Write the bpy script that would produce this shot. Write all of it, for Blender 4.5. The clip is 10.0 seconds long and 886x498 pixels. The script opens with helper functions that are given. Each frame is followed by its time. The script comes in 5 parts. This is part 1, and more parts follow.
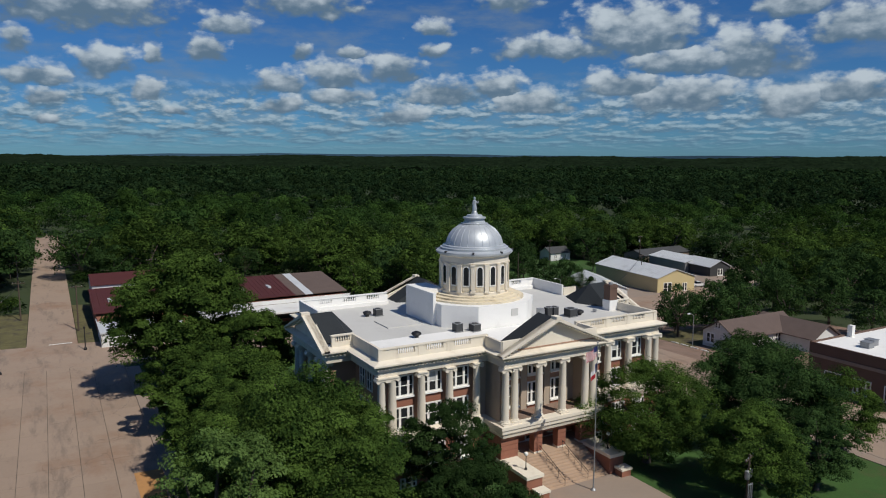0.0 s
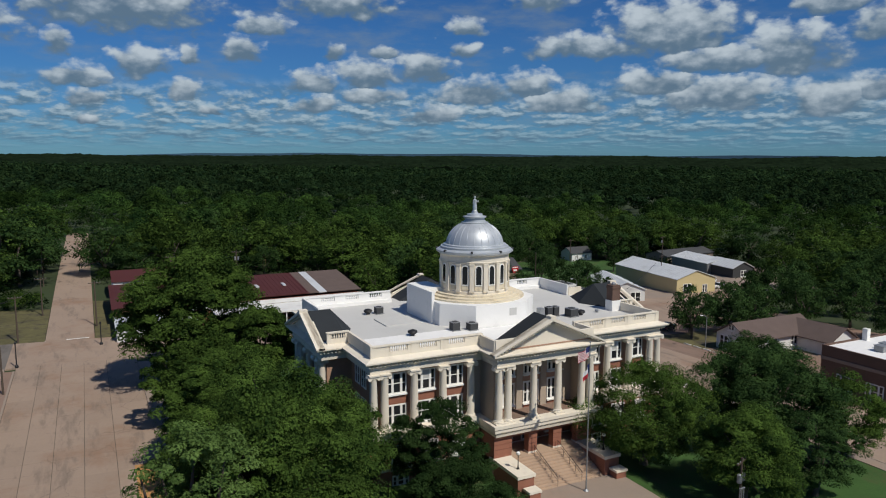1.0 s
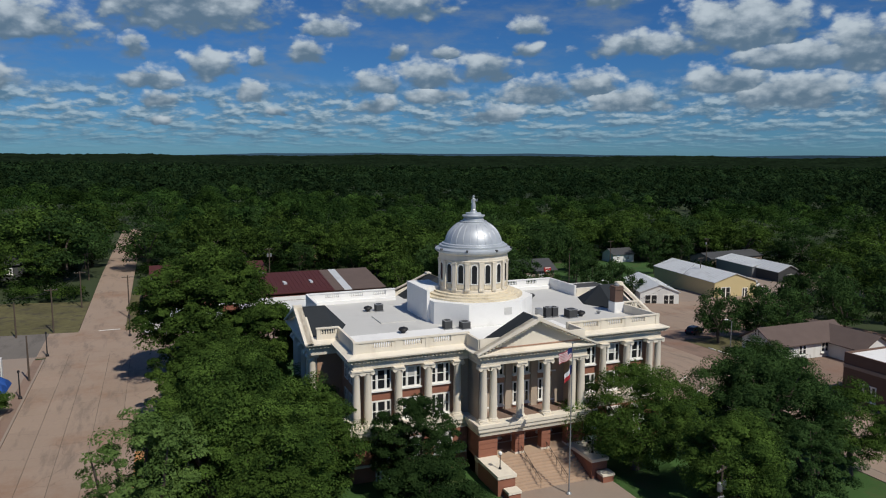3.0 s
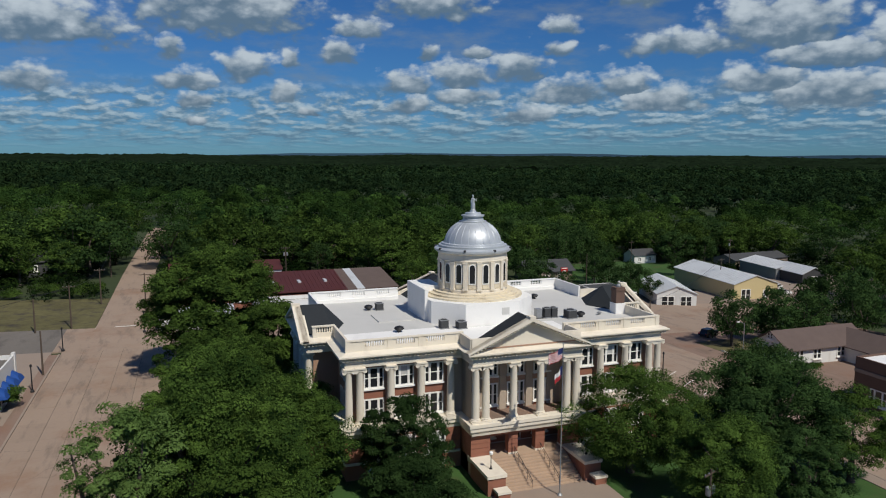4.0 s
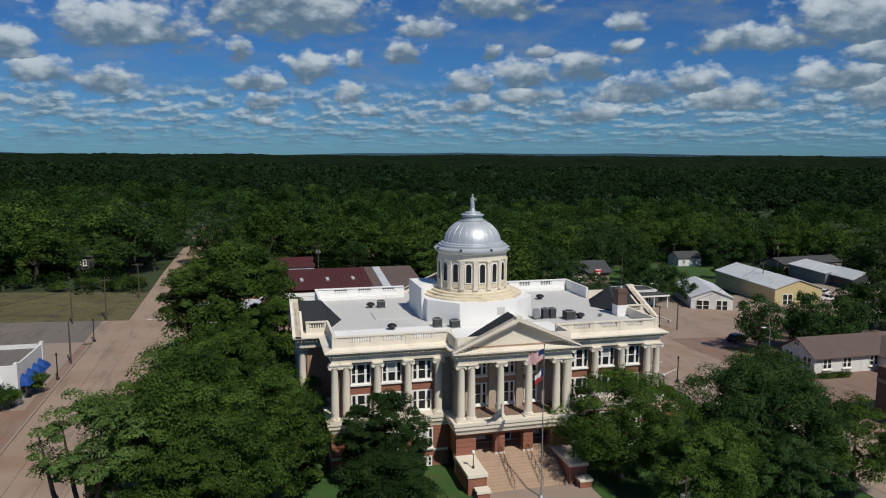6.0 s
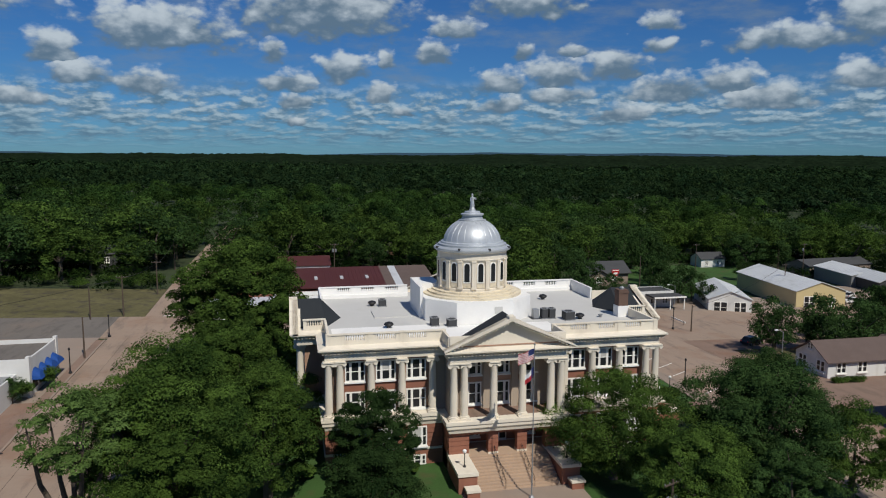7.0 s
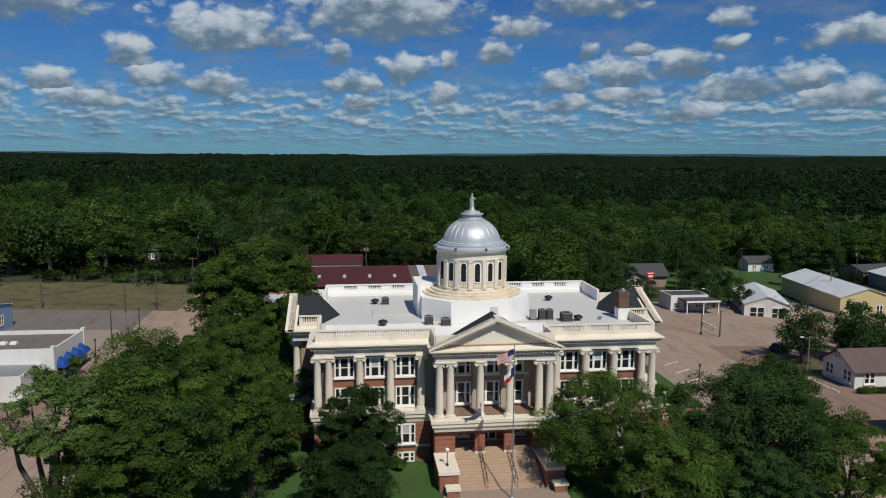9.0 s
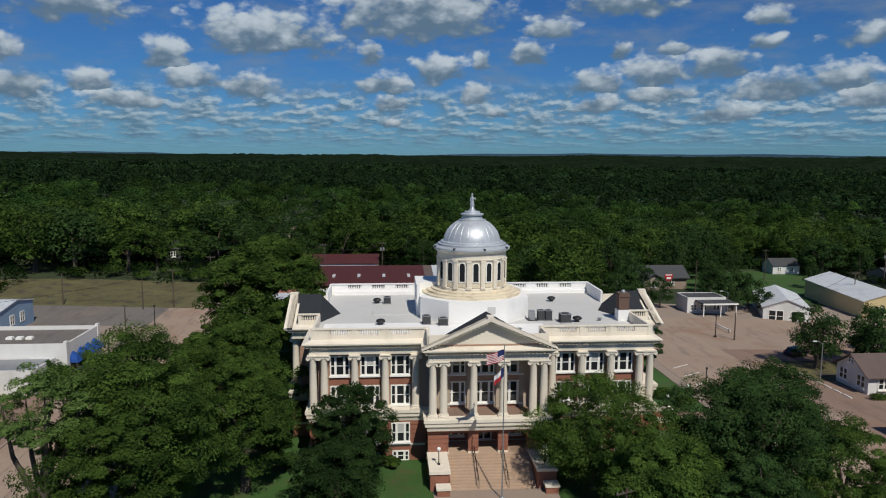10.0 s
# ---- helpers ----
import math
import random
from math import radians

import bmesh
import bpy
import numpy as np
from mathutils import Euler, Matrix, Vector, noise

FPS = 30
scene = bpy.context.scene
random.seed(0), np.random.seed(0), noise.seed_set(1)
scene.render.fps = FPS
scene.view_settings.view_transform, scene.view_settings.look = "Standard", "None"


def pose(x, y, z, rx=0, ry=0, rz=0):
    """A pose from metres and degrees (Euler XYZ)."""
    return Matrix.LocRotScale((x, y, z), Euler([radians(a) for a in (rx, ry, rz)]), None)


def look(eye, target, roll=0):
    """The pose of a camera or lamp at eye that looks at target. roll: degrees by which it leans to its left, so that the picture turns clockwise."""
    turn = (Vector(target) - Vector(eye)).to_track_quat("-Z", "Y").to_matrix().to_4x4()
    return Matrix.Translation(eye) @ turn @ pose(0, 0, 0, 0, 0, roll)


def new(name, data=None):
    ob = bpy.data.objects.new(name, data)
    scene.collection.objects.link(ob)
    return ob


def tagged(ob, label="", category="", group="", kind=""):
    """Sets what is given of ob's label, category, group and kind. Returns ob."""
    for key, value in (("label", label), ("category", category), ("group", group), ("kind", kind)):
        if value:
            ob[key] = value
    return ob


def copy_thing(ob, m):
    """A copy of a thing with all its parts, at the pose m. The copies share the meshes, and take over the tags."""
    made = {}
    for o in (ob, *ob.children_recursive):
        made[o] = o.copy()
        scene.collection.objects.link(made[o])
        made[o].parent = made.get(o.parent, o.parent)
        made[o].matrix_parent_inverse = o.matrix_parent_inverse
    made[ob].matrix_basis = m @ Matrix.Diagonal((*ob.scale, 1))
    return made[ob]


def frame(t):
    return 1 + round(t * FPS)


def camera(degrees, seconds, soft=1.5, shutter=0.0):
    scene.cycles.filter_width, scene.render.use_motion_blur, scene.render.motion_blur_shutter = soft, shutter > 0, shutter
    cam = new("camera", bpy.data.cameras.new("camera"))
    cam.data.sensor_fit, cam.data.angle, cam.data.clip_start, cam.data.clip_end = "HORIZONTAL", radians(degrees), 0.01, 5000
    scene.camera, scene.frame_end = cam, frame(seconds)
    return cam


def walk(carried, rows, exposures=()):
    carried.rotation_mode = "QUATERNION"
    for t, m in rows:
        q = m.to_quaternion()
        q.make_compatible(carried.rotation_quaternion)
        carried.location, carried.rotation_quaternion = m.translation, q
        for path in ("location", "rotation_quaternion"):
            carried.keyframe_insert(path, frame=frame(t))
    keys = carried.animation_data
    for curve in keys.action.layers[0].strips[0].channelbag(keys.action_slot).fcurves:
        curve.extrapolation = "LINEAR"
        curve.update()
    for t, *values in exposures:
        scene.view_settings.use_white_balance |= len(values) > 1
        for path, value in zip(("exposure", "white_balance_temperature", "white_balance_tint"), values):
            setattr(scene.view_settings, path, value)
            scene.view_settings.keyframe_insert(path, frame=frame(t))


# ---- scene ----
cam = camera(64.2, 10.0, soft=1.1)
METRES, EYE, TILT, LEAN, TURN = 40.0, 35.0, -0.4, 0.0, -29.3
ROWS = [
    (0.0, 0.0, 0.0, 0.0, 0.01, -6.82, -0.11),
    (0.5, 0.0496, -0.0024, -0.0008, 1.27, -6.83, -0.14),
    (1.0, 0.0993, -0.0042, -0.0017, 2.52, -6.85, -0.15),
    (1.5, 0.1489, -0.0036, -0.0026, 3.74, -6.84, -0.15),
    (2.0, 0.1987, -0.0017, -0.0036, 4.95, -6.85, -0.18),
    (2.5, 0.2487, 0.0013, -0.0047, 6.17, -6.86, -0.2),
    (4.0, 0.3996, 0.0157, -0.0047, 9.89, -6.88, -0.22),
    (4.5, 0.4496, 0.0218, -0.0051, 11.12, -6.89, -0.24),
    (5.0, 0.4989, 0.0292, -0.0055, 12.37, -6.89, -0.25),
    (5.5, 0.548, 0.0376, -0.0056, 13.61, -6.89, -0.28),
    (7.0, 0.6937, 0.0715, -0.0066, 17.32, -6.94, -0.33),
    (7.5, 0.7422, 0.0839, -0.0072, 18.56, -6.94, -0.34),
    (8.0, 0.79, 0.0979, -0.007, 19.78, -6.93, -0.35),
    (8.5, 0.8376, 0.1127, -0.0075, 21.05, -6.92, -0.39),
    (9.0, 0.8851, 0.1288, -0.0079, 22.28, -6.92, -0.4),
    (9.5, 0.9325, 0.1453, -0.0077, 23.54, -6.92, -0.44),
    (10.0, 0.9789, 0.1631, -0.0074, 24.78, -6.92, -0.46),
]
walk(cam, [(t, pose(0, 0, EYE, TILT, LEAN, TURN) @ pose(METRES * x, METRES * y, METRES * z, 90 + pitch, roll, yaw)) for t, x, y, z, yaw, pitch, roll in ROWS])

# ---- sky, sun ----
SUN = Vector((0.20, -0.60, 0.775)).normalized()
world = bpy.data.worlds.new("sky")
scene.world = world
world.use_nodes = True
scene.view_settings.exposure = -0.2

# azimuth, elevation of the base, half width and height of each cloud in degrees
CLOUDS_EAST = [(52.4, 6.3, 3.4, 3.0), (43.6, 4.9, 3.4, 1.8), (47.6, 3.8, 4.3, 2.2), (55.0, 3.4, 2.7, 2.0), (58.8, 4.1, 2.9, 1.7), (59.2, 8.0, 3.2, 2.4), (9.1, 3.3, 1.1, 0.6), (2.6, 9.2, 6.9, 4.3), (18.5, 10.8, 4.2, 2.6), (12.9, 9.3, 2.0, 1.3), (-1.2, 7.4, 0.9, 1.5), (34.2, 11.4, 2.4, 1.5), (55.0, 10.0, 2.7, 2.0), (47.7, 6.4, 4.8, 1.8), (-22.5, 9.4, 3.9, 2.4), (-9.1, 7.9, 5.6, 2.7), (-16.4, 6.5, 1.7, 2.1), (-14.8, 5.2, 2.3, 1.4), (-10.6, 4.6, 2.1, 1.7), (-21.6, 4.8, 1.7, 1.3), (-26.4, 4.2, 2.0, 1.6), (-19.4, 3.6, 2.7, 1.1), (-27.9, 6.6, 1.9, 1.6)]
CLOUDS_NORTH = [(-0.2, 5.1, 2.1, 1.4), (4.2, 6.0, 2.3, 1.8), (11.2, 7.2, 1.5, 1.7), (7.6, 6.9, 0.8, 1.2), (0.4, 3.9, 1.5, 0.9), (7.0, 4.3, 1.1, 1.5), (0.3, 2.4, 1.0, 0.7), (16.8, 3.7, 1.8, 1.1), (16.6, 5.2, 2.0, 1.5), (18.3, 7.6, 0.9, 1.1), (20.9, 5.5, 2.4, 2.0), (25.5, 6.1, 2.3, 2.0), (22.2, 7.8, 1.1, 0.8), (28.5, 7.9, 1.5, 1.0), (28.6, 9.6, 1.4, 1.1), (21.0, 4.4, 2.3, 1.1), (29.4, 4.4, 3.0, 1.7), (26.0, 2.9, 2.5, 1.2), (33.6, 4.9, 2.1, 1.6), (36.3, 3.8, 3.1, 1.5), (44.3, 7.7, 5.1, 3.7), (37.8, 7.8, 4.6, 1.5)]


class Nodes:
    """Short hand for node trees."""

    def __init__(self, tree):
        self.tree = tree

    def add(self, kind, inputs=()):
        node = self.tree.nodes.new(kind)
        self.feed(node, inputs)
        return node

    def feed(self, node, inputs):
        for key, value in (inputs.items() if isinstance(inputs, dict) else enumerate(inputs)):
            if isinstance(value, bpy.types.NodeSocket):
                self.tree.links.new(value, node.inputs[key])
            elif value is not None:
                node.inputs[key].default_value = value

    def math(self, op, *inputs, clamp=False):
        node = self.add("ShaderNodeMath")
        node.operation, node.use_clamp = op, clamp
        self.feed(node, inputs)
        return node.outputs[0]

    def vec(self, op, *inputs):
        node = self.add("ShaderNodeVectorMath")
        node.operation = op
        self.feed(node, inputs)
        return node.outputs["Value"] if op in ("LENGTH", "DOT_PRODUCT") else node.outputs[0]

    def noise(self, vector, scale, detail=5.0, rough=0.55):
        return self.add("ShaderNodeTexNoise", {"Vector": vector, "Scale": scale, "Detail": detail, "Roughness": rough}).outputs[0]

    def step(self, value, lo, hi, a=0.0, b=1.0):
        node = self.add("ShaderNodeMapRange")
        node.interpolation_type = "SMOOTHSTEP"
        self.feed(node, (value, lo, hi, a, b))
        return node.outputs[0]

    def mix(self, fac, a, b, mode="MIX"):
        node = self.add("ShaderNodeMix")
        node.data_type, node.blend_type = "RGBA", mode
        self.feed(node, {0: fac, 6: a, 7: b})
        return node.outputs[2]


def puff_group():
    """One cloud: a domed top over a flat base; keeps the strongest cloud so far and its height in it."""
    tree = bpy.data.node_groups.new("cumulus", "ShaderNodeTree")
    for name, kind in (("Angles", "NodeSocketVector"), ("Base", "NodeSocketVector"), ("Scale", "NodeSocketVector"), ("Field", "NodeSocketFloat"), ("Rise", "NodeSocketFloat")):
        tree.interface.new_socket(name, in_out="INPUT", socket_type=kind)
    for name in ("Field", "Rise"):
        tree.interface.new_socket(name, in_out="OUTPUT", socket_type="NodeSocketFloat")
    n = Nodes(tree)
    g = n.add("NodeGroupInput").outputs
    uv = n.add("ShaderNodeSeparateXYZ", (n.vec("MULTIPLY", n.vec("SUBTRACT", g[0], g[1]), g[2]),)).outputs
    rise = n.math("SUBTRACT", uv[1], 0.28)
    tall = n.math("MAXIMUM", n.math("MULTIPLY", rise, 1.4), n.math("MULTIPLY", rise, -2.4))
    cube = n.math("ADD", n.math("POWER", n.math("ABSOLUTE", uv[0]), 3.0), n.math("POWER", tall, 3.0))
    size = n.math("POWER", cube, 1 / 3)
    field = n.math("SUBTRACT", 1.0, size)
    ahead = n.step(n.math("SUBTRACT", field, g[3]), -0.06, 0.06)
    level = n.add("ShaderNodeMix", {0: ahead, 2: g[4], 3: uv[1]}).outputs[0]
    out = n.add("NodeGroupOutput")
    tree.links.new(n.math("MAXIMUM", field, g[3]), out.inputs[0])
    tree.links.new(level, out.inputs[1])
    return tree


def build_sky():
    world.node_tree.nodes.clear()
    n = Nodes(world.node_tree)
    sky = n.add("ShaderNodeTexSky")
    sky.sky_type, sky.sun_disc, sky.altitude = "NISHITA", False, 100.0
    sky.sun_elevation, sky.sun_rotation = math.asin(SUN.z), math.atan2(SUN.x, SUN.y)
    sky.air_density, sky.dust_density, sky.ozone_density = 1.0, 0.2, 4.0
    way = n.add("ShaderNodeTexCoord").outputs["Generated"]
    xyz = n.add("ShaderNodeSeparateXYZ", (way,)).outputs
    az = n.math("MULTIPLY", n.math("ARCTAN2", xyz[0], xyz[1]), 57.29578)
    el = n.math("MULTIPLY", n.math("ARCSINE", xyz[2]), 57.29578)
    angles = n.add("ShaderNodeCombineXYZ", (az, el, 0.0)).outputs[0]
    colour = n.mix(1.0, sky.outputs[0], (0.30, 0.66, 1.12, 1), "MULTIPLY")

    # thin veils, then the small flat clouds far off, closer together towards the horizon
    veil = n.noise(n.vec("MULTIPLY", angles, (0.16, 0.5, 0.0)), 1.0, 5.0, 0.6)
    colour = n.mix(n.math("MULTIPLY", n.step(veil, 0.45, 0.75), n.step(el, 1.0, 3.0, 0.0, 0.5)), colour, (3.4, 4.4, 5.4, 1))
    depth = n.math("MULTIPLY", n.math("LOGARITHM", n.math("ADD", n.math("MAXIMUM", el, 0.0), 0.5), 2.718), 5.2)
    far = n.add("ShaderNodeCombineXYZ", (n.math("MULTIPLY", az, 0.46), depth, 0.0)).outputs[0]
    here = n.noise(far, 1.0, 5.0, 0.6)
    over = n.noise(n.vec("ADD", far, (0.1, 0.34, 0.0)), 1.0, 3.0, 0.55)
    reach = n.math("MULTIPLY", n.step(el, 6.4, 4.2), n.step(el, 0.3, 1.7))
    low_cover = n.math("MULTIPLY", n.step(here, 0.37, 0.58), n.math("MULTIPLY", reach, 0.92))
    low_lit = n.step(n.math("SUBTRACT", here, over), -0.10, 0.16)
    near_white = n.mix(n.step(el, 1.0, 4.0), (3.3, 6.0, 7.8, 1), (6.8, 8.7, 10.1, 1))
    colour = n.mix(low_cover, colour, n.mix(low_lit, (1.8, 3.4, 5.0, 1), near_white))

    # the nearer heaped clouds
    wob = n.add("ShaderNodeTexNoise", {"Vector": angles, "Scale": 0.45, "Detail": 4.0, "Roughness": 0.6})
    bent = n.vec("MULTIPLY_ADD", n.vec("SUBTRACT", wob.outputs["Color"], (0.5, 0.5, 0.5)), (1.5, 0.8, 0.0), angles)
    group = puff_group()
    field, rise = -9.0, 0.0
    for a, e, w, h in CLOUDS_NORTH + CLOUDS_EAST:
        node = n.add("ShaderNodeGroup")
        node.node_tree = group
        n.feed(node, (bent, (a, e, 0.0), (1 / (1.34 * w), 1 / (1.45 * h), 0.0), field, rise))
        field, rise = node.outputs[0], node.outputs[1]
    wide = n.vec("MULTIPLY", angles, (0.8, 1.35, 1.0))
    puffs = n.add("ShaderNodeTexVoronoi")
    puffs.feature = "SMOOTH_F1"
    n.feed(puffs, {"Vector": n.vec("MULTIPLY_ADD", wob.outputs["Color"], (0.9, 0.9, 0.0), wide), "Scale": 0.75, "Detail": 2.0, "Roughness": 0.5, "Smoothness": 0.8})
    billow = n.math("SUBTRACT", 0.45, puffs.outputs["Distance"])
    soft = n.math("SUBTRACT", n.noise(wide, 0.7, 5.0, 0.56), 0.5)
    # overhead and behind, a loose cover of the same clouds
    up = n.noise(angles, 0.09, 4.0, 0.6)
    high = n.math("SUBTRACT", n.math("MULTIPLY", n.step(up, 0.50, 0.68), n.math("MULTIPLY", n.step(el, 13.0, 17.0), 1.6)), 0.6)
    body = n.math("MULTIPLY_ADD", billow, 0.55, n.math("MULTIPLY_ADD", soft, 1.0, n.math("MAXIMUM", field, high)))
    cover = n.step(body, -0.08, 0.36)
    lit = n.step(n.math("MULTIPLY_ADD", billow, 0.5, n.math("MULTIPLY_ADD", soft, 1.0, rise)), -0.12, 0.66)
    white = n.mix(lit, (2.0, 3.2, 4.5, 1), (9.0, 10.3, 11.3, 1))
    colour = n.mix(n.math("MULTIPLY", cover, 0.94), colour, white)
    back = n.add("ShaderNodeBackground", (colour, 0.062))
    out = n.add("ShaderNodeOutputWorld")
    n.tree.links.new(back.outputs[0], out.inputs[0])


build_sky()
sun = new("sun", bpy.data.lights.new("sun", "SUN"))
sun.data.energy, sun.data.angle, sun.data.color = 4.4, radians(0.53), (1.0, 0.945, 0.845)
sun.matrix_world = look(SUN * 100, (0, 0, 0))


# ---- materials ----
def material(name, base, rough=0.85, vary=0.12, scale=0.6, fine=8.0, bump=0.0, stain=None, stain_amount=0.5, stain_scale=0.25,
             metal=0.0, spec=0.3, per_object=0.0, per_island=0.0, streaks=False, dirt=None):
    """A procedural surface: base colour broken up at two scales, optional stains, bump and streaks that run down."""
    m = bpy.data.materials.new(name)
    m.use_nodes = True
    n = Nodes(m.node_tree)
    bsdf = m.node_tree.nodes["Principled BSDF"]
    at = n.add("ShaderNodeTexCoord").outputs["Object"]
    coarse, small = n.noise(at, scale, 4.0), n.noise(at, fine, 3.0)
    total = n.math("MULTIPLY_ADD", n.math("SUBTRACT", coarse, 0.5), 2 * vary, n.math("MULTIPLY_ADD", n.math("SUBTRACT", small, 0.5), 1.2 * vary, 1.0))
    if per_object:
        total = n.math("MULTIPLY_ADD", n.math("SUBTRACT", n.add("ShaderNodeObjectInfo").outputs["Random"], 0.5), per_object, total)
    if per_island:
        total = n.math("MULTIPLY_ADD", n.math("SUBTRACT", n.add("ShaderNodeNewGeometry").outputs["Random Per Island"], 0.5), per_island, total)
    colour = n.vec("SCALE", (*base, ), None)
    colour.node.inputs["Scale"].default_value = 1.0
    m.node_tree.links.new(total, colour.node.inputs["Scale"])
    if stain:
        where = n.vec("MULTIPLY", at, (1, 1, 0.15)) if streaks else at
        colour = n.mix(n.math("MULTIPLY", n.step(n.noise(where, stain_scale, 6.0, 0.65), 0.48, 0.72), stain_amount), colour, (*stain, 1))
    if dirt:
        run = n.vec("MULTIPLY", at, (1.0, 0.22, 1.0))
        colour = n.mix(n.math("MULTIPLY", n.step(n.noise(run, 0.55, 7.0, 0.7), 0.5, 0.68), 0.6), colour, (*dirt, 1))
        seams = n.add("ShaderNodeTexVoronoi")
        seams.feature = "DISTANCE_TO_EDGE"
        warp = n.add("ShaderNodeTexNoise", {"Vector": at, "Scale": 0.6, "Detail": 4.0}).outputs["Color"]
        n.feed(seams, {"Vector": n.vec("MULTIPLY_ADD", warp, (2.2, 2.2, 0.0), at), "Scale": 0.14})
        crack = n.math("MULTIPLY", n.step(seams.outputs["Distance"], 0.008, 0.002), n.step(n.noise(at, 0.08, 3.0), 0.46, 0.56))
        colour = n.mix(n.math("MULTIPLY", crack, 0.3), colour, (0.08, 0.065, 0.055, 1))
    m.node_tree.links.new(colour, bsdf.inputs["Base Color"])
    bsdf.inputs["Roughness"].default_value, bsdf.inputs["Metallic"].default_value = rough, metal
    bsdf.inputs["Specular IOR Level"].default_value = spec
    if bump:
        b = n.add("ShaderNodeBump", {"Strength": bump, "Distance": 0.05, "Height": small})
        m.node_tree.links.new(b.outputs[0], bsdf.inputs["Normal"])
    return m


def leaf_material(name, base, tip, stands=0.0):
    """Leaves: two greens by leaf and by clump, some light coming through."""
    m = bpy.data.materials.new(name)
    m.use_nodes = True
    n = Nodes(m.node_tree)
    m.node_tree.nodes.remove(m.node_tree.nodes["Principled BSDF"])
    at = n.add("ShaderNodeTexCoord").outputs["Object"]
    each = n.add("ShaderNodeNewGeometry").outputs["Random Per Island"]
    tree = n.add("ShaderNodeObjectInfo").outputs["Random"]
    fac = n.math("ADD", n.math("MULTIPLY", each, 0.12 if stands else 0.25), n.math("MULTIPLY", n.step(n.noise(at, 0.1 if stands else 0.4, 4.0), 0.33, 0.68), 0.88 if stands else 0.75))
    colour = n.mix(fac, (*base, 1), (*tip, 1))
    bright = n.math("MULTIPLY_ADD", tree, 0.45, 0.78)
    if stands:
        crown = n.add("ShaderNodeAttribute")
        crown.attribute_name = "tone"
        tone = crown.outputs["Fac"]
        bright = n.math("MULTIPLY_ADD", n.math("SUBTRACT", tone, 0.45), stands, n.math("MULTIPLY_ADD", n.math("SUBTRACT", n.noise(at, 0.012, 3.0), 0.5), 1.2 * stands, bright))
    colour = n.vec("SCALE", colour, None)
    m.node_tree.links.new(bright, colour.node.inputs["Scale"])
    face = n.add("ShaderNodeBsdfDiffuse", {"Color": colour}).outputs[0]
    back = n.add("ShaderNodeBsdfTranslucent", {"Color": colour}).outputs[0]
    mix = n.add("ShaderNodeMixShader", (0.30, face, back)).outputs[0]
    m.node_tree.links.new(mix, m.node_tree.nodes["Material Output"].inputs[0])
    return m


CREAM = material("cream_painted_stone", (0.72, 0.66, 0.55), 0.75, 0.06, 0.4, 6.0, 0.15, stain=(0.45, 0.38, 0.29), stain_amount=0.35, streaks=True, stain_scale=0.5)
BRICK = material("red_brick", (0.27, 0.115, 0.075), 0.9, 0.16, 0.7, 14.0, 0.3, stain=(0.2, 0.1, 0.075), stain_amount=0.5)
PANEL = material("tan_brick_panel", (0.36, 0.22, 0.15), 0.9, 0.14, 0.7, 14.0, 0.3)
TAN = material("tan_render", (0.40, 0.33, 0.26), 0.85, 0.08, 0.5, 8.0, 0.1)
WHITE = material("white_roof_coating", (0.79, 0.785, 0.765), 0.7, 0.05, 0.3, 5.0, 0.1, stain=(0.62, 0.615, 0.60), stain_amount=0.5, stain_scale=0.3)
DECK = material("grey_white_roof_deck", (0.53, 0.525, 0.505), 0.75, 0.07, 0.3, 4.0, 0.1, stain=(0.42, 0.415, 0.40), stain_amount=0.5, stain_scale=0.15)
TRIM = material("white_window_paint", (0.78, 0.77, 0.73), 0.6, 0.04)
GLASS = material("dark_window_glass", (0.02, 0.022, 0.025), 0.08, 0.2, spec=0.5)
BLIND = material("window_blind", (0.45, 0.45, 0.43), 0.8, 0.06)
DARKROOF = material("black_metal_roof", (0.028, 0.032, 0.036), 0.75, 0.15, 0.5, 9.0, 0.1, spec=0.15)
SILVER = material("silver_dome_metal", (0.52, 0.55, 0.58), 0.46, 0.10, 0.5, 3.0, 0.1, metal=0.4, stain=(0.34, 0.37, 0.41), stain_amount=0.5, stain_scale=0.45, streaks=True)
STATUE = material("silvered_statue_metal", (0.62, 0.64, 0.66), 0.4, 0.08, 2.0, metal=0.6)
LEDGE = material("weathered_cream_ledge", (0.68, 0.60, 0.45), 0.85, 0.10, 0.8, 5.0, 0.2, stain=(0.34, 0.27, 0.18), stain_amount=0.7, stain_scale=0.7)
STAIR = material("buff_concrete_step", (0.41, 0.295, 0.21), 0.9, 0.10, 0.8, 9.0, 0.15, per_object=0.08)
IRON = material("black_cast_iron", (0.018, 0.018, 0.02), 0.55, 0.1)
STEEL = material("galvanised_steel", (0.30, 0.31, 0.32), 0.5, 0.15, 3.0, metal=0.5)
DARKMETAL = material("dark_grey_metal", (0.05, 0.052, 0.055), 0.6, 0.2, 2.0)
GLOBE = material("white_globe_glass", (0.8, 0.8, 0.78), 0.3, 0.02)
CONCRETE = material("pinkish_road_concrete", (0.295, 0.222, 0.170), 0.92, 0.10, 0.12, 2.5, 0.1, stain=(0.24, 0.145, 0.095), stain_amount=0.8, stain_scale=0.09, per_object=0.10, dirt=(0.165, 0.13, 0.105))
ROADBASE = material("dark_joint_filler", (0.10, 0.085, 0.07), 0.95, 0.2, 0.5)
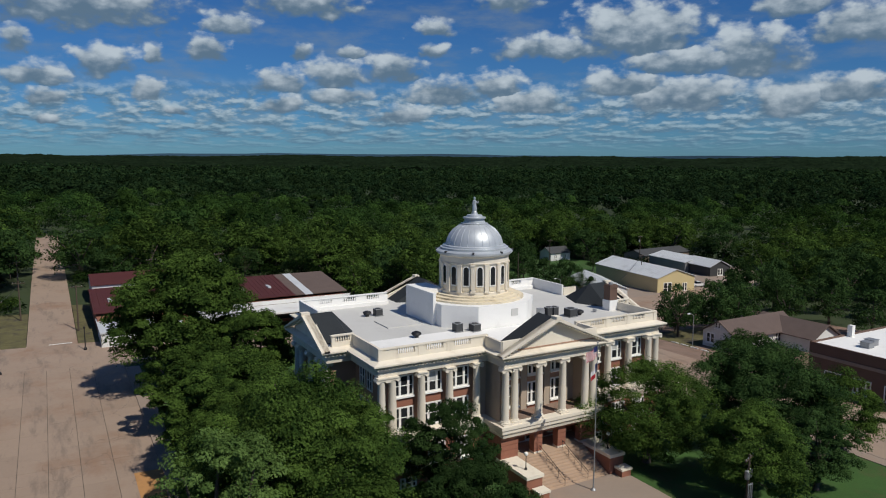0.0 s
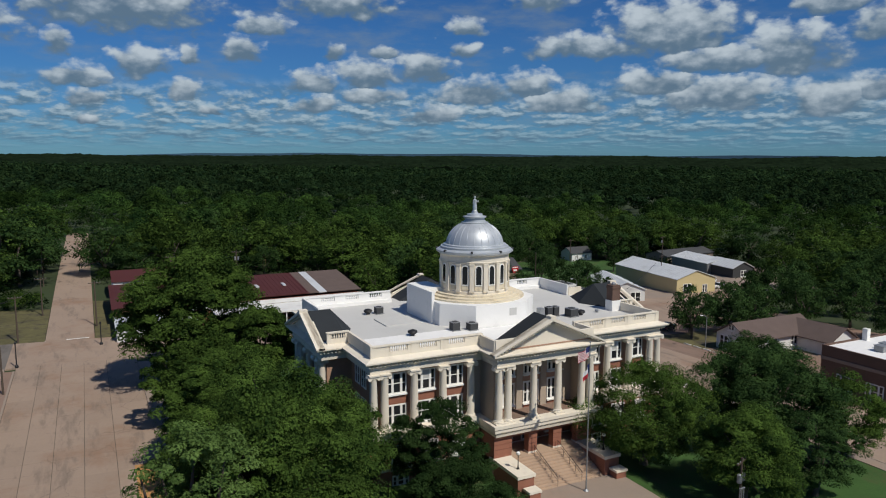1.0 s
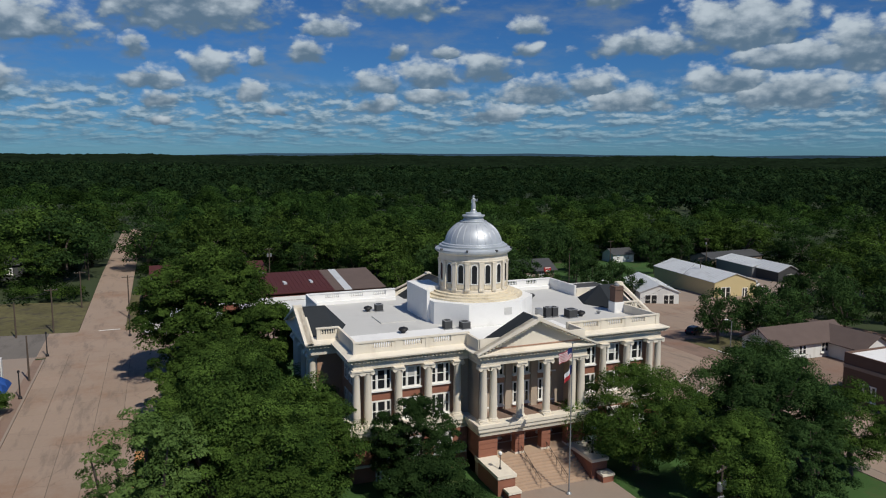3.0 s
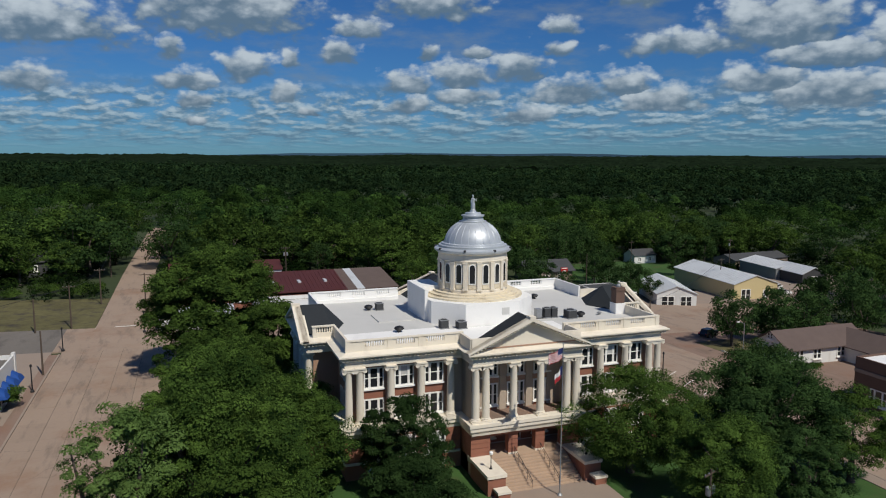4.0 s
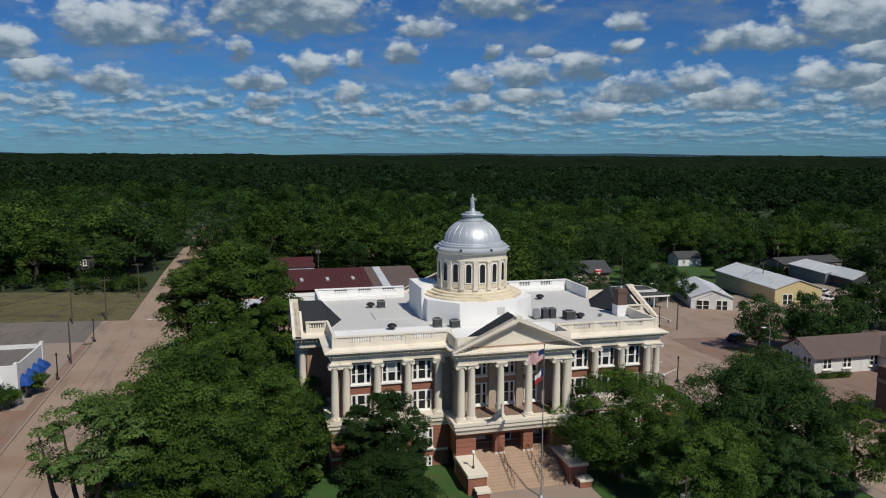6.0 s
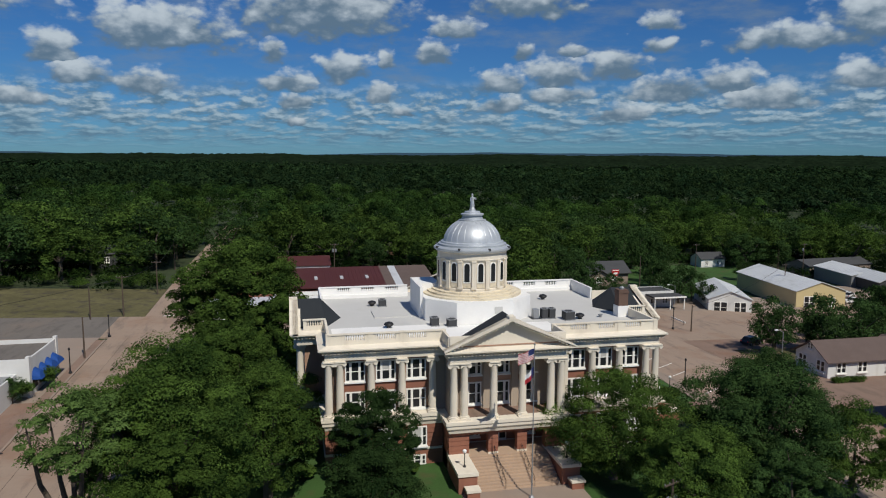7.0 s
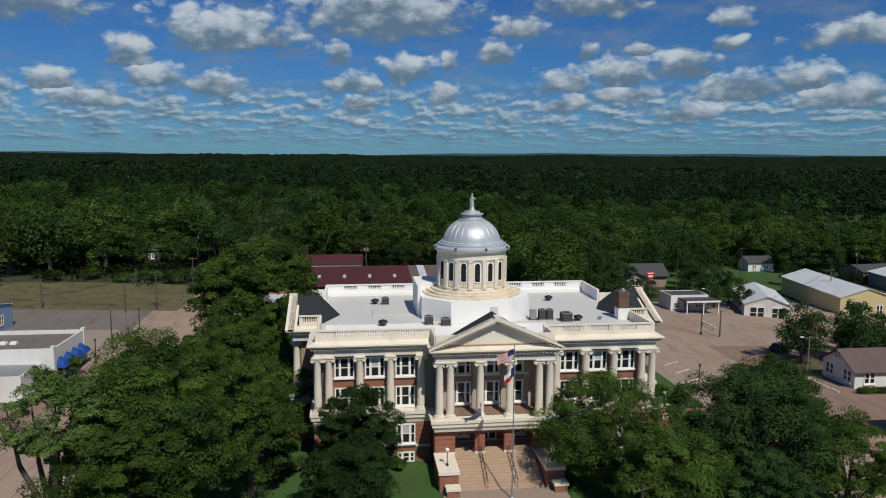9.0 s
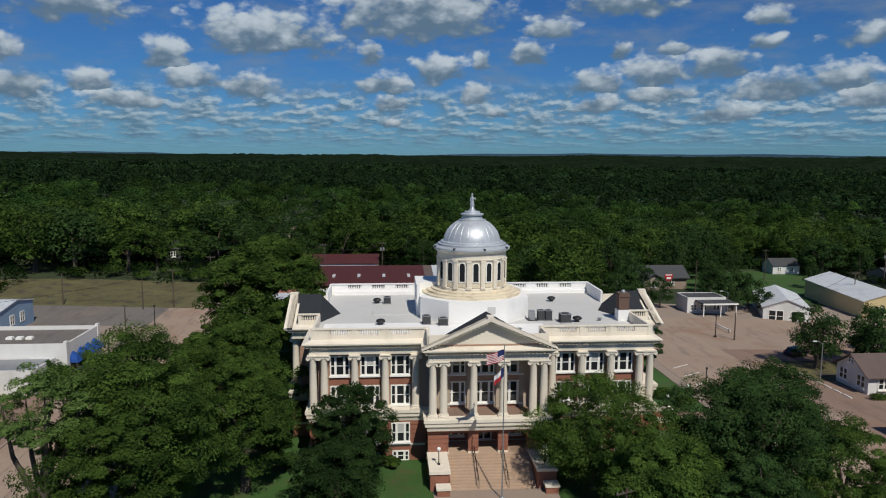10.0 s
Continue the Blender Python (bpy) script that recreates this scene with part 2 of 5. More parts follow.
ASPHALT = material("worn_grey_asphalt", (0.15, 0.135, 0.12), 0.95, 0.14, 0.1, 2.0, 0.1, stain=(0.21, 0.165, 0.13), stain_amount=0.6, stain_scale=0.06, dirt=(0.09, 0.08, 0.072))
WALKWAY = material("pale_pavement", (0.27, 0.215, 0.175), 0.92, 0.08, 0.3, 3.0, 0.1, stain=(0.32, 0.22, 0.16), stain_amount=0.5)
CLAYPATCH = material("orange_clay", (0.42, 0.22, 0.085), 0.95, 0.15, 0.4, 3.0, 0.2, stain=(0.24, 0.13, 0.06), stain_amount=0.6, stain_scale=0.4)
CLAY = material("red_brick_paving", (0.225, 0.155, 0.12), 0.95, 0.15, 0.2, 3.0, 0.2, stain=(0.22, 0.12, 0.08), stain_amount=0.6, stain_scale=0.15, dirt=(0.15, 0.11, 0.085))
GRASS = material("mown_lawn", (0.038, 0.088, 0.020), 0.95, 0.4, 0.18, 5.0, 0.4, stain=(0.075, 0.072, 0.030), stain_amount=0.7)
FIELD = material("dry_rough_grass", (0.105, 0.095, 0.042), 0.95, 0.55, 0.16, 1.2, 0.4, stain=(0.045, 0.038, 0.034), stain_amount=0.95, stain_scale=0.34)
EARTH = material("woodland_floor", (0.035, 0.05, 0.02), 0.95, 0.3, 0.02, 0.3)
# blue-grey haze of the distance, put into the hills' own colour
RIDGE = material("haze_blue_hills", (0.035, 0.075, 0.115), 0.95, 0.15, 0.004, 0.02)
BARK = material("grey_brown_bark", (0.085, 0.07, 0.055), 0.95, 0.25, 2.0, 12.0, 0.5)
LEAF = leaf_material("broad_green_leaves", (0.014, 0.033, 0.009), (0.100, 0.168, 0.034))
LEAF_LIGHT = leaf_material("pale_green_leaves", (0.048, 0.090, 0.024), (0.155, 0.245, 0.070))
LEAF_OAK = leaf_material("dark_oak_leaves", (0.015, 0.035, 0.012), (0.054, 0.100, 0.030))
# darker woodland greens; the clouds' shade over the far woods is in the colour
LEAF_SHADED = leaf_material("cloud_shaded_woods", (0.008, 0.021, 0.010), (0.024, 0.044, 0.015), 0.9)
LEAF_HILL = leaf_material("far_hill_woods", (0.012, 0.026, 0.014), (0.030, 0.050, 0.024), 0.9)
LEAF_FAR = leaf_material("woodland_leaves", (0.009, 0.024, 0.008), (0.044, 0.086, 0.019), 1.1)
DARKBRICK = material("brown_painted_brick", (0.135, 0.085, 0.065), 0.9, 0.14, 0.6, 10.0, 0.2, stain=(0.09, 0.06, 0.05), stain_amount=0.5)
REDROOF = material("dark_red_metal_roof", (0.075, 0.021, 0.018), 0.6, 0.12, 0.3, 3.0, stain=(0.08, 0.03, 0.025), stain_amount=0.5)
WHITEWALL = material("white_painted_wall", (0.66, 0.66, 0.64), 0.85, 0.07, 0.4, 5.0, 0.1, stain=(0.42, 0.39, 0.35), stain_amount=0.4, streaks=True)
TINROOF = material("pale_metal_roof", (0.60, 0.62, 0.63), 0.5, 0.07, 0.2, 2.0, metal=0.2, stain=(0.36, 0.36, 0.36), stain_amount=0.5)
YELLOW = material("yellow_metal_siding", (0.56, 0.46, 0.25), 0.7, 0.06, 0.3)
BLUEGREY = material("blue_grey_metal_siding", (0.24, 0.34, 0.46), 0.7, 0.07, 0.3)
BLUE = material("blue_canvas_awning", (0.012, 0.06, 0.25), 0.8, 0.1)
SHINGLE = material("brown_roof_shingles", (0.115, 0.085, 0.075), 0.95, 0.16, 0.5, 7.0, 0.3)
GREYSHINGLE = material("dark_grey_roof_shingles", (0.06, 0.062, 0.065), 0.95, 0.16, 0.5, 7.0, 0.3)
WOODPOLE = material("weathered_pole_wood", (0.085, 0.065, 0.05), 0.95, 0.2, 3.0)
CARPAINT = material("dark_blue_car_paint", (0.02, 0.028, 0.04), 0.25, 0.05, spec=0.6)
WHITEPAINT = material("white_car_paint", (0.7, 0.7, 0.7), 0.3, 0.03, spec=0.5)
RUBBER = material("black_rubber", (0.015, 0.015, 0.015), 0.9, 0.1)
RED = material("red_enamel", (0.42, 0.02, 0.02), 0.5, 0.05)
NAVY = material("navy_cloth", (0.02, 0.03, 0.11), 0.9, 0.05)
WHITECLOTH = material("white_cloth", (0.7, 0.7, 0.7), 0.9, 0.05)
REDCLOTH = material("red_cloth", (0.38, 0.03, 0.04), 0.9, 0.05)


# ---- mesh building ----
class Shape:
    """Collects vertices and faces."""

    def __init__(self):
        self.v, self.f = [], []

    def add(self, verts, faces):
        k = len(self.v)
        self.v += [tuple(p) for p in verts]
        self.f += [tuple(i + k for i in f) for f in faces]
        return self

    def box(self, x0, y0, z0, x1, y1, z1):
        return self.add([(x0, y0, z0), (x1, y0, z0), (x1, y1, z0), (x0, y1, z0), (x0, y0, z1), (x1, y0, z1), (x1, y1, z1), (x0, y1, z1)],
                        [(3, 2, 1, 0), (4, 5, 6, 7), (0, 1, 5, 4), (1, 2, 6, 5), (2, 3, 7, 6), (3, 0, 4, 7)])

    def prism(self, base, top):
        """Two rings of equal length, joined."""
        k = len(base)
        return self.add(list(base) + list(top), [tuple(range(k))[::-1], tuple(range(k, 2 * k))] + [(i, (i + 1) % k, k + (i + 1) % k, k + i) for i in range(k)])

    def lathe(self, profile, cx=0.0, cy=0.0, sides=24, turn=0.0):
        """Rings of (radius, z) round a vertical axis, closed at both ends."""
        verts = [(cx + r * math.cos(turn + 2 * math.pi * i / sides), cy + r * math.sin(turn + 2 * math.pi * i / sides), z) for r, z in profile for i in range(sides)]
        faces = [(j * sides + i, j * sides + (i + 1) % sides, (j + 1) * sides + (i + 1) % sides, (j + 1) * sides + i) for j in range(len(profile) - 1) for i in range(sides)]
        faces += [tuple(range(sides))[::-1], tuple(range((len(profile) - 1) * sides, len(profile) * sides))]
        return self.add(verts, faces)

    def tube(self, p, q, r, s, sides=6):
        p, q = Vector(p), Vector(q)
        d = (q - p).normalized()
        a = d.orthogonal().normalized()
        b = d.cross(a)
        ring = [(math.cos(2 * math.pi * i / sides), math.sin(2 * math.pi * i / sides)) for i in range(sides)]
        return self.prism([p + r * (c * a + e * b) for c, e in ring], [q + s * (c * a + e * b) for c, e in ring])

    def turned(self, m):
        out = Shape()
        out.f = list(self.f)
        out.v = [tuple(m @ Vector(p)) for p in self.v]
        return out

    def mesh(self, name, mat, smooth=False):
        me = bpy.data.meshes.new(name)
        me.from_pydata(self.v, [], self.f)
        me.materials.append(mat)
        if smooth:
            me.polygons.foreach_set("use_smooth", [True] * len(me.polygons))
            me.set_sharp_from_angle(angle=radians(35))
        return me


def thing(name, at, label, category, group="", kind=""):
    """An Empty at the base of a thing; its parts are modelled round it."""
    ob = new(name)
    ob.location = at
    ob.empty_display_size = 0.2
    return tagged(ob, label, category, group, kind)


def part(name, shape, mat, parent, label="", smooth=False):
    """One mesh under a thing or a part. The shape is given in metres from the thing's base."""
    ob = new(name, shape if isinstance(shape, bpy.types.Mesh) else shape.mesh(name, mat, smooth))
    ob.parent = parent
    return tagged(ob, label)


def single(name, shape, mat, label, category, at=(0, 0, 0), group="", kind="", smooth=False):
    """A thing that is one mesh."""
    ob = new(name, shape if isinstance(shape, bpy.types.Mesh) else shape.mesh(name, mat, smooth))
    ob.location = at
    return tagged(ob, label, category, group, kind)


def gz(x, y):
    """Height of the ground: it climbs to the north-west and falls to the north-east."""
    rise = 0.022 * max(0.0, min(y, 200.0) - 45.0) * (1 - max(-40.0, min(x, 140.0)) / 65.0)
    return rise


# ---- ground, streets ----
def far_hills(x, y):
    d = math.hypot(x - 30, y)
    k = min(1.0, max(0.0, (d - 900) / 3600))
    return k * k * (3 - 2 * k) * (34 + 30 * noise.noise((x / 1500, y / 1500, 0.3)) + 12 * noise.noise((x / 520, y / 520, 5.1)))


def build_ground():
    """One sheet out to the horizon, fine near the streets and coarse far off."""
    def steps(lo, hi):
        fine = list(range(lo, hi + 1, 10))
        out, s = [], 14.0
        while fine[-1] + sum(out) < 4900:
            out.append(s)
            s *= 1.25
        far = [fine[-1] + sum(out[:i + 1]) for i in range(len(out))]
        near = [fine[0] - sum(out[:i + 1]) for i in range(len(out))]
        return near[::-1] + fine + far
    xs, ys = steps(-100, 200), steps(-60, 260)
    s = Shape()
    s.v = [(x, y, gz(x, y) + far_hills(x, y) - 0.25) for y in ys for x in xs]
    w = len(xs)
    s.f = [(j * w + i, j * w + i + 1, (j + 1) * w + i + 1, (j + 1) * w + i) for j in range(len(ys) - 1) for i in range(w - 1)]
    single("ground", s, EARTH, "dark earth and undergrowth reaching to the horizon", "ground", kind="structure", smooth=True)


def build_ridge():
    """Low hills beyond the woods, far behind everything else, haze put into their blue."""
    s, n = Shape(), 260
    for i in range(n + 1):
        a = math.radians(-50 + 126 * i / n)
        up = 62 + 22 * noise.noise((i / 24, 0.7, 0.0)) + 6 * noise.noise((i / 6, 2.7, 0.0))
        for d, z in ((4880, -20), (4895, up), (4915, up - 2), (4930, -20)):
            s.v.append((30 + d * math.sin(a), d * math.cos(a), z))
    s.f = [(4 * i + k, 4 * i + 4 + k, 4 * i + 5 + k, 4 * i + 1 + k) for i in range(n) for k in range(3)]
    single("backdrop", s, RIDGE, "low wooded hills coloured haze blue far off on the horizon", "hills", kind="structure", smooth=True)


def sheet(x0, y0, x1, y1, lift, cell=6.0, thick=0.3):
    """A slab that follows the ground."""
    nx, ny = max(1, round((x1 - x0) / cell)), max(1, round((y1 - y0) / cell))
    s = Shape()
    for dz in (lift, lift - thick):
        for j in range(ny + 1):
            for i in range(nx + 1):
                x, y = x0 + (x1 - x0) * i / nx, y0 + (y1 - y0) * j / ny
                s.v.append((x, y, gz(x, y) + dz))
    w, k = nx + 1, (nx + 1) * (ny + 1)
    for j in range(ny):
        for i in range(nx):
            a, b, c, d = j * w + i, j * w + i + 1, (j + 1) * w + i + 1, (j + 1) * w + i
            s.f += [(a, b, c, d), (d + k, c + k, b + k, a + k)]
    for i in range(nx):
        a, b = i, i + 1
        s.f.append((a + k, b + k, b, a))
        a, b = ny * w + i, ny * w + i + 1
        s.f.append((b + k, a + k, a, b))
    for j in range(ny):
        a, b = j * w, (j + 1) * w
        s.f.append((b + k, a + k, a, b))
        a, b = j * w + nx, (j + 1) * w + nx
        s.f.append((a + k, b + k, b, a))
    return s


def structure(name, shape, mat, label, category):
    return single(name, shape, mat, label, category, kind="structure")


build_ground()
build_ridge()
structure("lawn", sheet(11, 34, 82.5, 122, 0.02), GRASS, "green mown courthouse lawn in patchy sun", "lawn")
structure("verge", sheet(-60, 140.6, -4.7, 168, 0.0), FIELD, "dry rough grass on an empty lot", "field")
structure("verge_east", sheet(106, 92, 125, 104, 0.0), FIELD, "patchy dry grass beside the street", "grass")
structure("verge_north", sheet(3.5, 140.6, 8, 175, 0.0), FIELD, "grass strip beside the narrow street", "grass")
structure("meadow", sheet(125, 165, 182, 222, 0.0), GRASS, "open green grass among the trees", "lawn")
road_west = structure("road", sheet(-8, -60, 9.5, 125, -0.03), ROADBASE, "wide pale concrete street with dark joints", "road")
structure("cross_street", sheet(-160, 125, -9.5, 140.5, 0.0, 8), ASPHALT, "worn grey asphalt cross street", "road")
structure("crossing", sheet(-9.5, 125, 60, 140.5, 0.0, 8), CONCRETE, "pale concrete crossing of two streets", "road")
structure("cross_street_east", sheet(60, 125, 260, 140.5, 0.0, 8), CONCRETE, "pale worn concrete cross street", "road")
structure("narrow_street", sheet(-4.6, 140.5, 3.4, 335, 0.02, 8), CONCRETE, "narrow pale street running into the woods", "road")
structure("east_street", sheet(84.5, 20, 100, 125, -0.01), CONCRETE, "wide pale street with parking bays", "road")
structure("yard", sheet(100, 20, 150, 112, -0.02), CLAY, "reddish worn paving round the white house", "pavement")
structure("parking", sheet(100, 112, 135, 125, -0.005), CONCRETE, "pale worn parking apron", "pavement")
structure("gravel_lot", sheet(100, 140.5, 172, 158, -0.02), WALKWAY, "dusty lot before the yellow shed", "pavement")
structure("shed_yard", sheet(172, 140.5, 222, 170, -0.02), WALKWAY, "dusty tan yard before the metal sheds", "pavement")
structure("side_lot", sheet(-60, 20, -9.5, 92, 0.0), CLAY, "red brick paved lot beside the street", "pavement")
structure("side_apron", sheet(-60, 92, -9.5, 125, 0.0), WALKWAY, "dusty concrete apron beside the street", "pavement")
structure("clay_patch", sheet(6.6, 70, 9.5, 81, 0.03, 3.0), CLAYPATCH, "orange clay patch at the edge of the street", "road")
structure("pavement_west", sheet(9.8, 34, 11.6, 122, 0.12), WALKWAY, "pale concrete pavement along the lawn", "pavement")
structure("kerb_west", sheet(9.5, -20, 9.8, 122, 0.15), WALKWAY, "pale worn concrete kerb", "kerb")
structure("kerb_lot", sheet(-8.3, 20, -8.0, 123, 0.14), WALKWAY, "worn concrete kerb", "kerb")
structure("pavement_lot", sheet(-9.6, 20, -8.3, 123, 0.10), CLAY, "reddish dusty pavement beside the lot", "pavement")
structure("pavement_east", sheet(82.4, 34, 84.2, 122, 0.10), WALKWAY, "tan concrete pavement along the parking bays", "pavement")
structure("kerb_east", sheet(84.2, 34, 84.5, 122, 0.13), WALKWAY, "pale worn concrete kerb", "kerb")
structure("forecourt", sheet(42, 34, 55, 57, 0.06), WALKWAY, "buff concrete walk before the steps", "pavement")
structure("garden_path", sheet(26, 46, 42, 48.2, 0.05), WALKWAY, "narrow tan path over the lawn", "path")
structure("side_path", sheet(69, 74, 82.4, 78, 0.05), CLAY, "red brick walk to the side entrance", "path")


def build_road_slabs():
    """Concrete slabs of the wide street, each tilted a little from its neighbours."""
    rng = random.Random(4)
    xs = [-8.0, -4.6, -1.6, 1.6, 4.9, 9.5]
    for j in range(22):
        y0 = 2 + 5.6 * j
        y1 = min(y0 + 5.6, 125)
        for i in range(5):
            a, b, c, d = xs[i] + 0.028, xs[i + 1] - 0.028, y0 + 0.008, y1 - 0.008
            up = rng.uniform(0.0, 0.02)
            s = Shape().prism([(a, c, gz(a, c) - 0.02), (b, c, gz(b, c) - 0.02), (b, d, gz(b, d) - 0.02), (a, d, gz(a, d) - 0.02)],
                              [(a, c, gz(a, c) + up), (b, c, gz(b, c) + up), (b, d, gz(b, d) + up), (a, d, gz(a, d) + up)])
            part("slab", s, CONCRETE, road_west)


# ---- courthouse ----
CX, CY = 48.4, 77.9
X0, X1, Y0, Y1 = 29.45 - CX, 67.35 - CX, 65.3 - CY, 90.5 - CY
PX, PY, PS = 5.75, 5.2, Y0 - 3.5  # half widths of the porticos, front of the south portico
DECK_Z, CORNICE_Z, PARAPET_Z = 14.5, 14.15, 15.65
court = thing("courthouse", (CX, CY, 0), "three-storey cream and red brick courthouse with columns and a silver dome", "courthouse")


def outline(grow, portico=0.0, side=0.0):
    """The cross-shaped plan of the house, pushed outwards by grow."""
    g, px, py = grow, PX, PY
    ys, xw = PS - portico, X0 - 2.9 - side
    return [(X0 - g, Y0 - g), (-px - g, Y0 - g), (-px - g, ys - g), (px + g, ys - g), (px + g, Y0 - g), (X1 + g, Y0 - g),
            (X1 + g, -py - g), (-xw + g, -py - g), (-xw + g, py + g), (X1 + g, py + g), (X1 + g, Y1 + g),
            (px + g, Y1 + g), (px + g, Y1 + 3 + g), (-px - g, Y1 + 3 + g), (-px - g, Y1 + g), (X0 - g, Y1 + g),
            (X0 - g, py + g), (xw - g, py + g), (xw - g, -py - g), (X0 - g, -py - g)]


def band(g0, z0, g1, z1, portico=0.0):
    """A moulding all round the plan, from offset g0 at z0 to g1 at z1."""
    return Shape().prism([(x, y, z0) for x, y in outline(g0, portico)], [(x, y, z1) for x, y in outline(g1, portico)])


def ring_frame(x0, z0, x1, z1, t, y0, y1):
    """A rectangular frame of one piece, t wide, in the plane of the front."""
    outer = [(x0, z0), (x1, z0), (x1, z1), (x0, z1)]
    inner = [(x0 + t, z0 + t), (x1 - t, z0 + t), (x1 - t, z1 - t), (x0 + t, z1 - t)]
    v = [(x, y, z) for y in (y0, y1) for x, z in outer + inner]
    f = []
    for i in range(4):
        j = (i + 1) % 4
        f += [(i, j, 4 + j, 4 + i), (8 + j, 8 + i, 12 + i, 12 + j), (j, i, 8 + i, 8 + j), (4 + i, 4 + j, 12 + j, 12 + i)]
    return Shape().add(v, f)


def window(x, z0, z1, width, y=Y0, lights=3, transom=0.5, blind=False, parent=court, turn=None, sill=True):
    """A white sash window set in the front wall, with mullions, transom, panes and sill."""
    def place(s):
        return s.turned(turn) if turn else s
    h = width / 2
    d0, d1 = y - 0.10, y + 0.02
    win = part("window", place(ring_frame(x - h - 0.12, z0 - 0.1, x + h + 0.12, z1 + 0.12, 0.14, d0, d1)), TRIM, parent)
    posts = [-h * 0.5, h * 0.5] if lights == 3 else ([0.0] if lights == 2 else [])
    for p in posts:
        part("mullion", place(Shape().box(x + p - 0.13, d0 + 0.01, z0 + 0.04, x + p + 0.13, d1, z1 - 0.02)), TRIM, win)
    zt = z0 + (z1 - z0) * transom
    part("transom", place(Shape().box(x - h + 0.02, d0 + 0.03, zt - 0.045, x + h - 0.02, d1, zt + 0.045)), TRIM, win)
    edges = [-h] + posts + [h]
    for a, b in zip(edges, edges[1:]):
        for c, e, up in ((z0 + 0.05, zt - 0.04, False), (zt + 0.04, z1, True)):
            part("pane", place(Shape().box(x + a + 0.02, y - 0.035, c, x + b - 0.02, y - 0.015, e)), BLIND if (blind and up and b - a > h * 0.6) else GLASS, win)
    if sill:
        part("sill", place(Shape().box(x - h - 0.2, y - 0.28, z0 - 0.27, x + h + 0.2, y + 0.02, z0 - 0.1)), TRIM, win)
    return win


def column_mesh(height, radius):
    """An Ionic column: square plinth, ringed base, tapered shaft and scrolled capital."""
    s = Shape().box(-radius * 1.4, -radius * 1.4, 0, radius * 1.4, radius * 1.4, 0.16)
    s.lathe([(radius * 1.35, 0.16), (radius * 1.38, 0.26), (radius * 1.15, 0.32), (radius * 1.2, 0.40), (radius * 1.02, 0.46), (radius, 0.6), (radius * 0.98, height * 0.45),
             (radius * 0.84, height - 0.5), (radius * 0.9, height - 0.42)], sides=16)
    top = height - 0.44
    for sx in (-1, 1):
        for k in range(8):
            a0, a1 = math.pi * k / 4, math.pi * (k + 1) / 4
            c = Vector((sx * radius * 1.12, 0, top + 0.1))
            r = 0.24
            p0, p1 = [(c.x + r * math.cos(a), c.z + r * math.sin(a)) for a in (a0, a1)]
            s.prism([(c.x, -radius, c.z), (p0[0], -radius, p0[1]), (p1[0], -radius, p1[1])], [(c.x, radius, c.z), (p0[0], radius, p0[1]), (p1[0], radius, p1[1])])
    s.box(-radius * 1.1, -radius * 0.95, top + 0.05, radius * 1.1, radius * 0.95, top + 0.3)
    s.box(-radius * 1.35, -radius * 1.2, top + 0.3, radius * 1.35, radius * 1.2, height)
    return s


WING_COLS = (28.94, 30.19, 33.61, 37.05, 40.51)
PORTICO_COLS = (42.25, 43.45, 46.77, 50.10, 53.43, 54.63)
BAYS = (31.9, 35.33, 38.78)


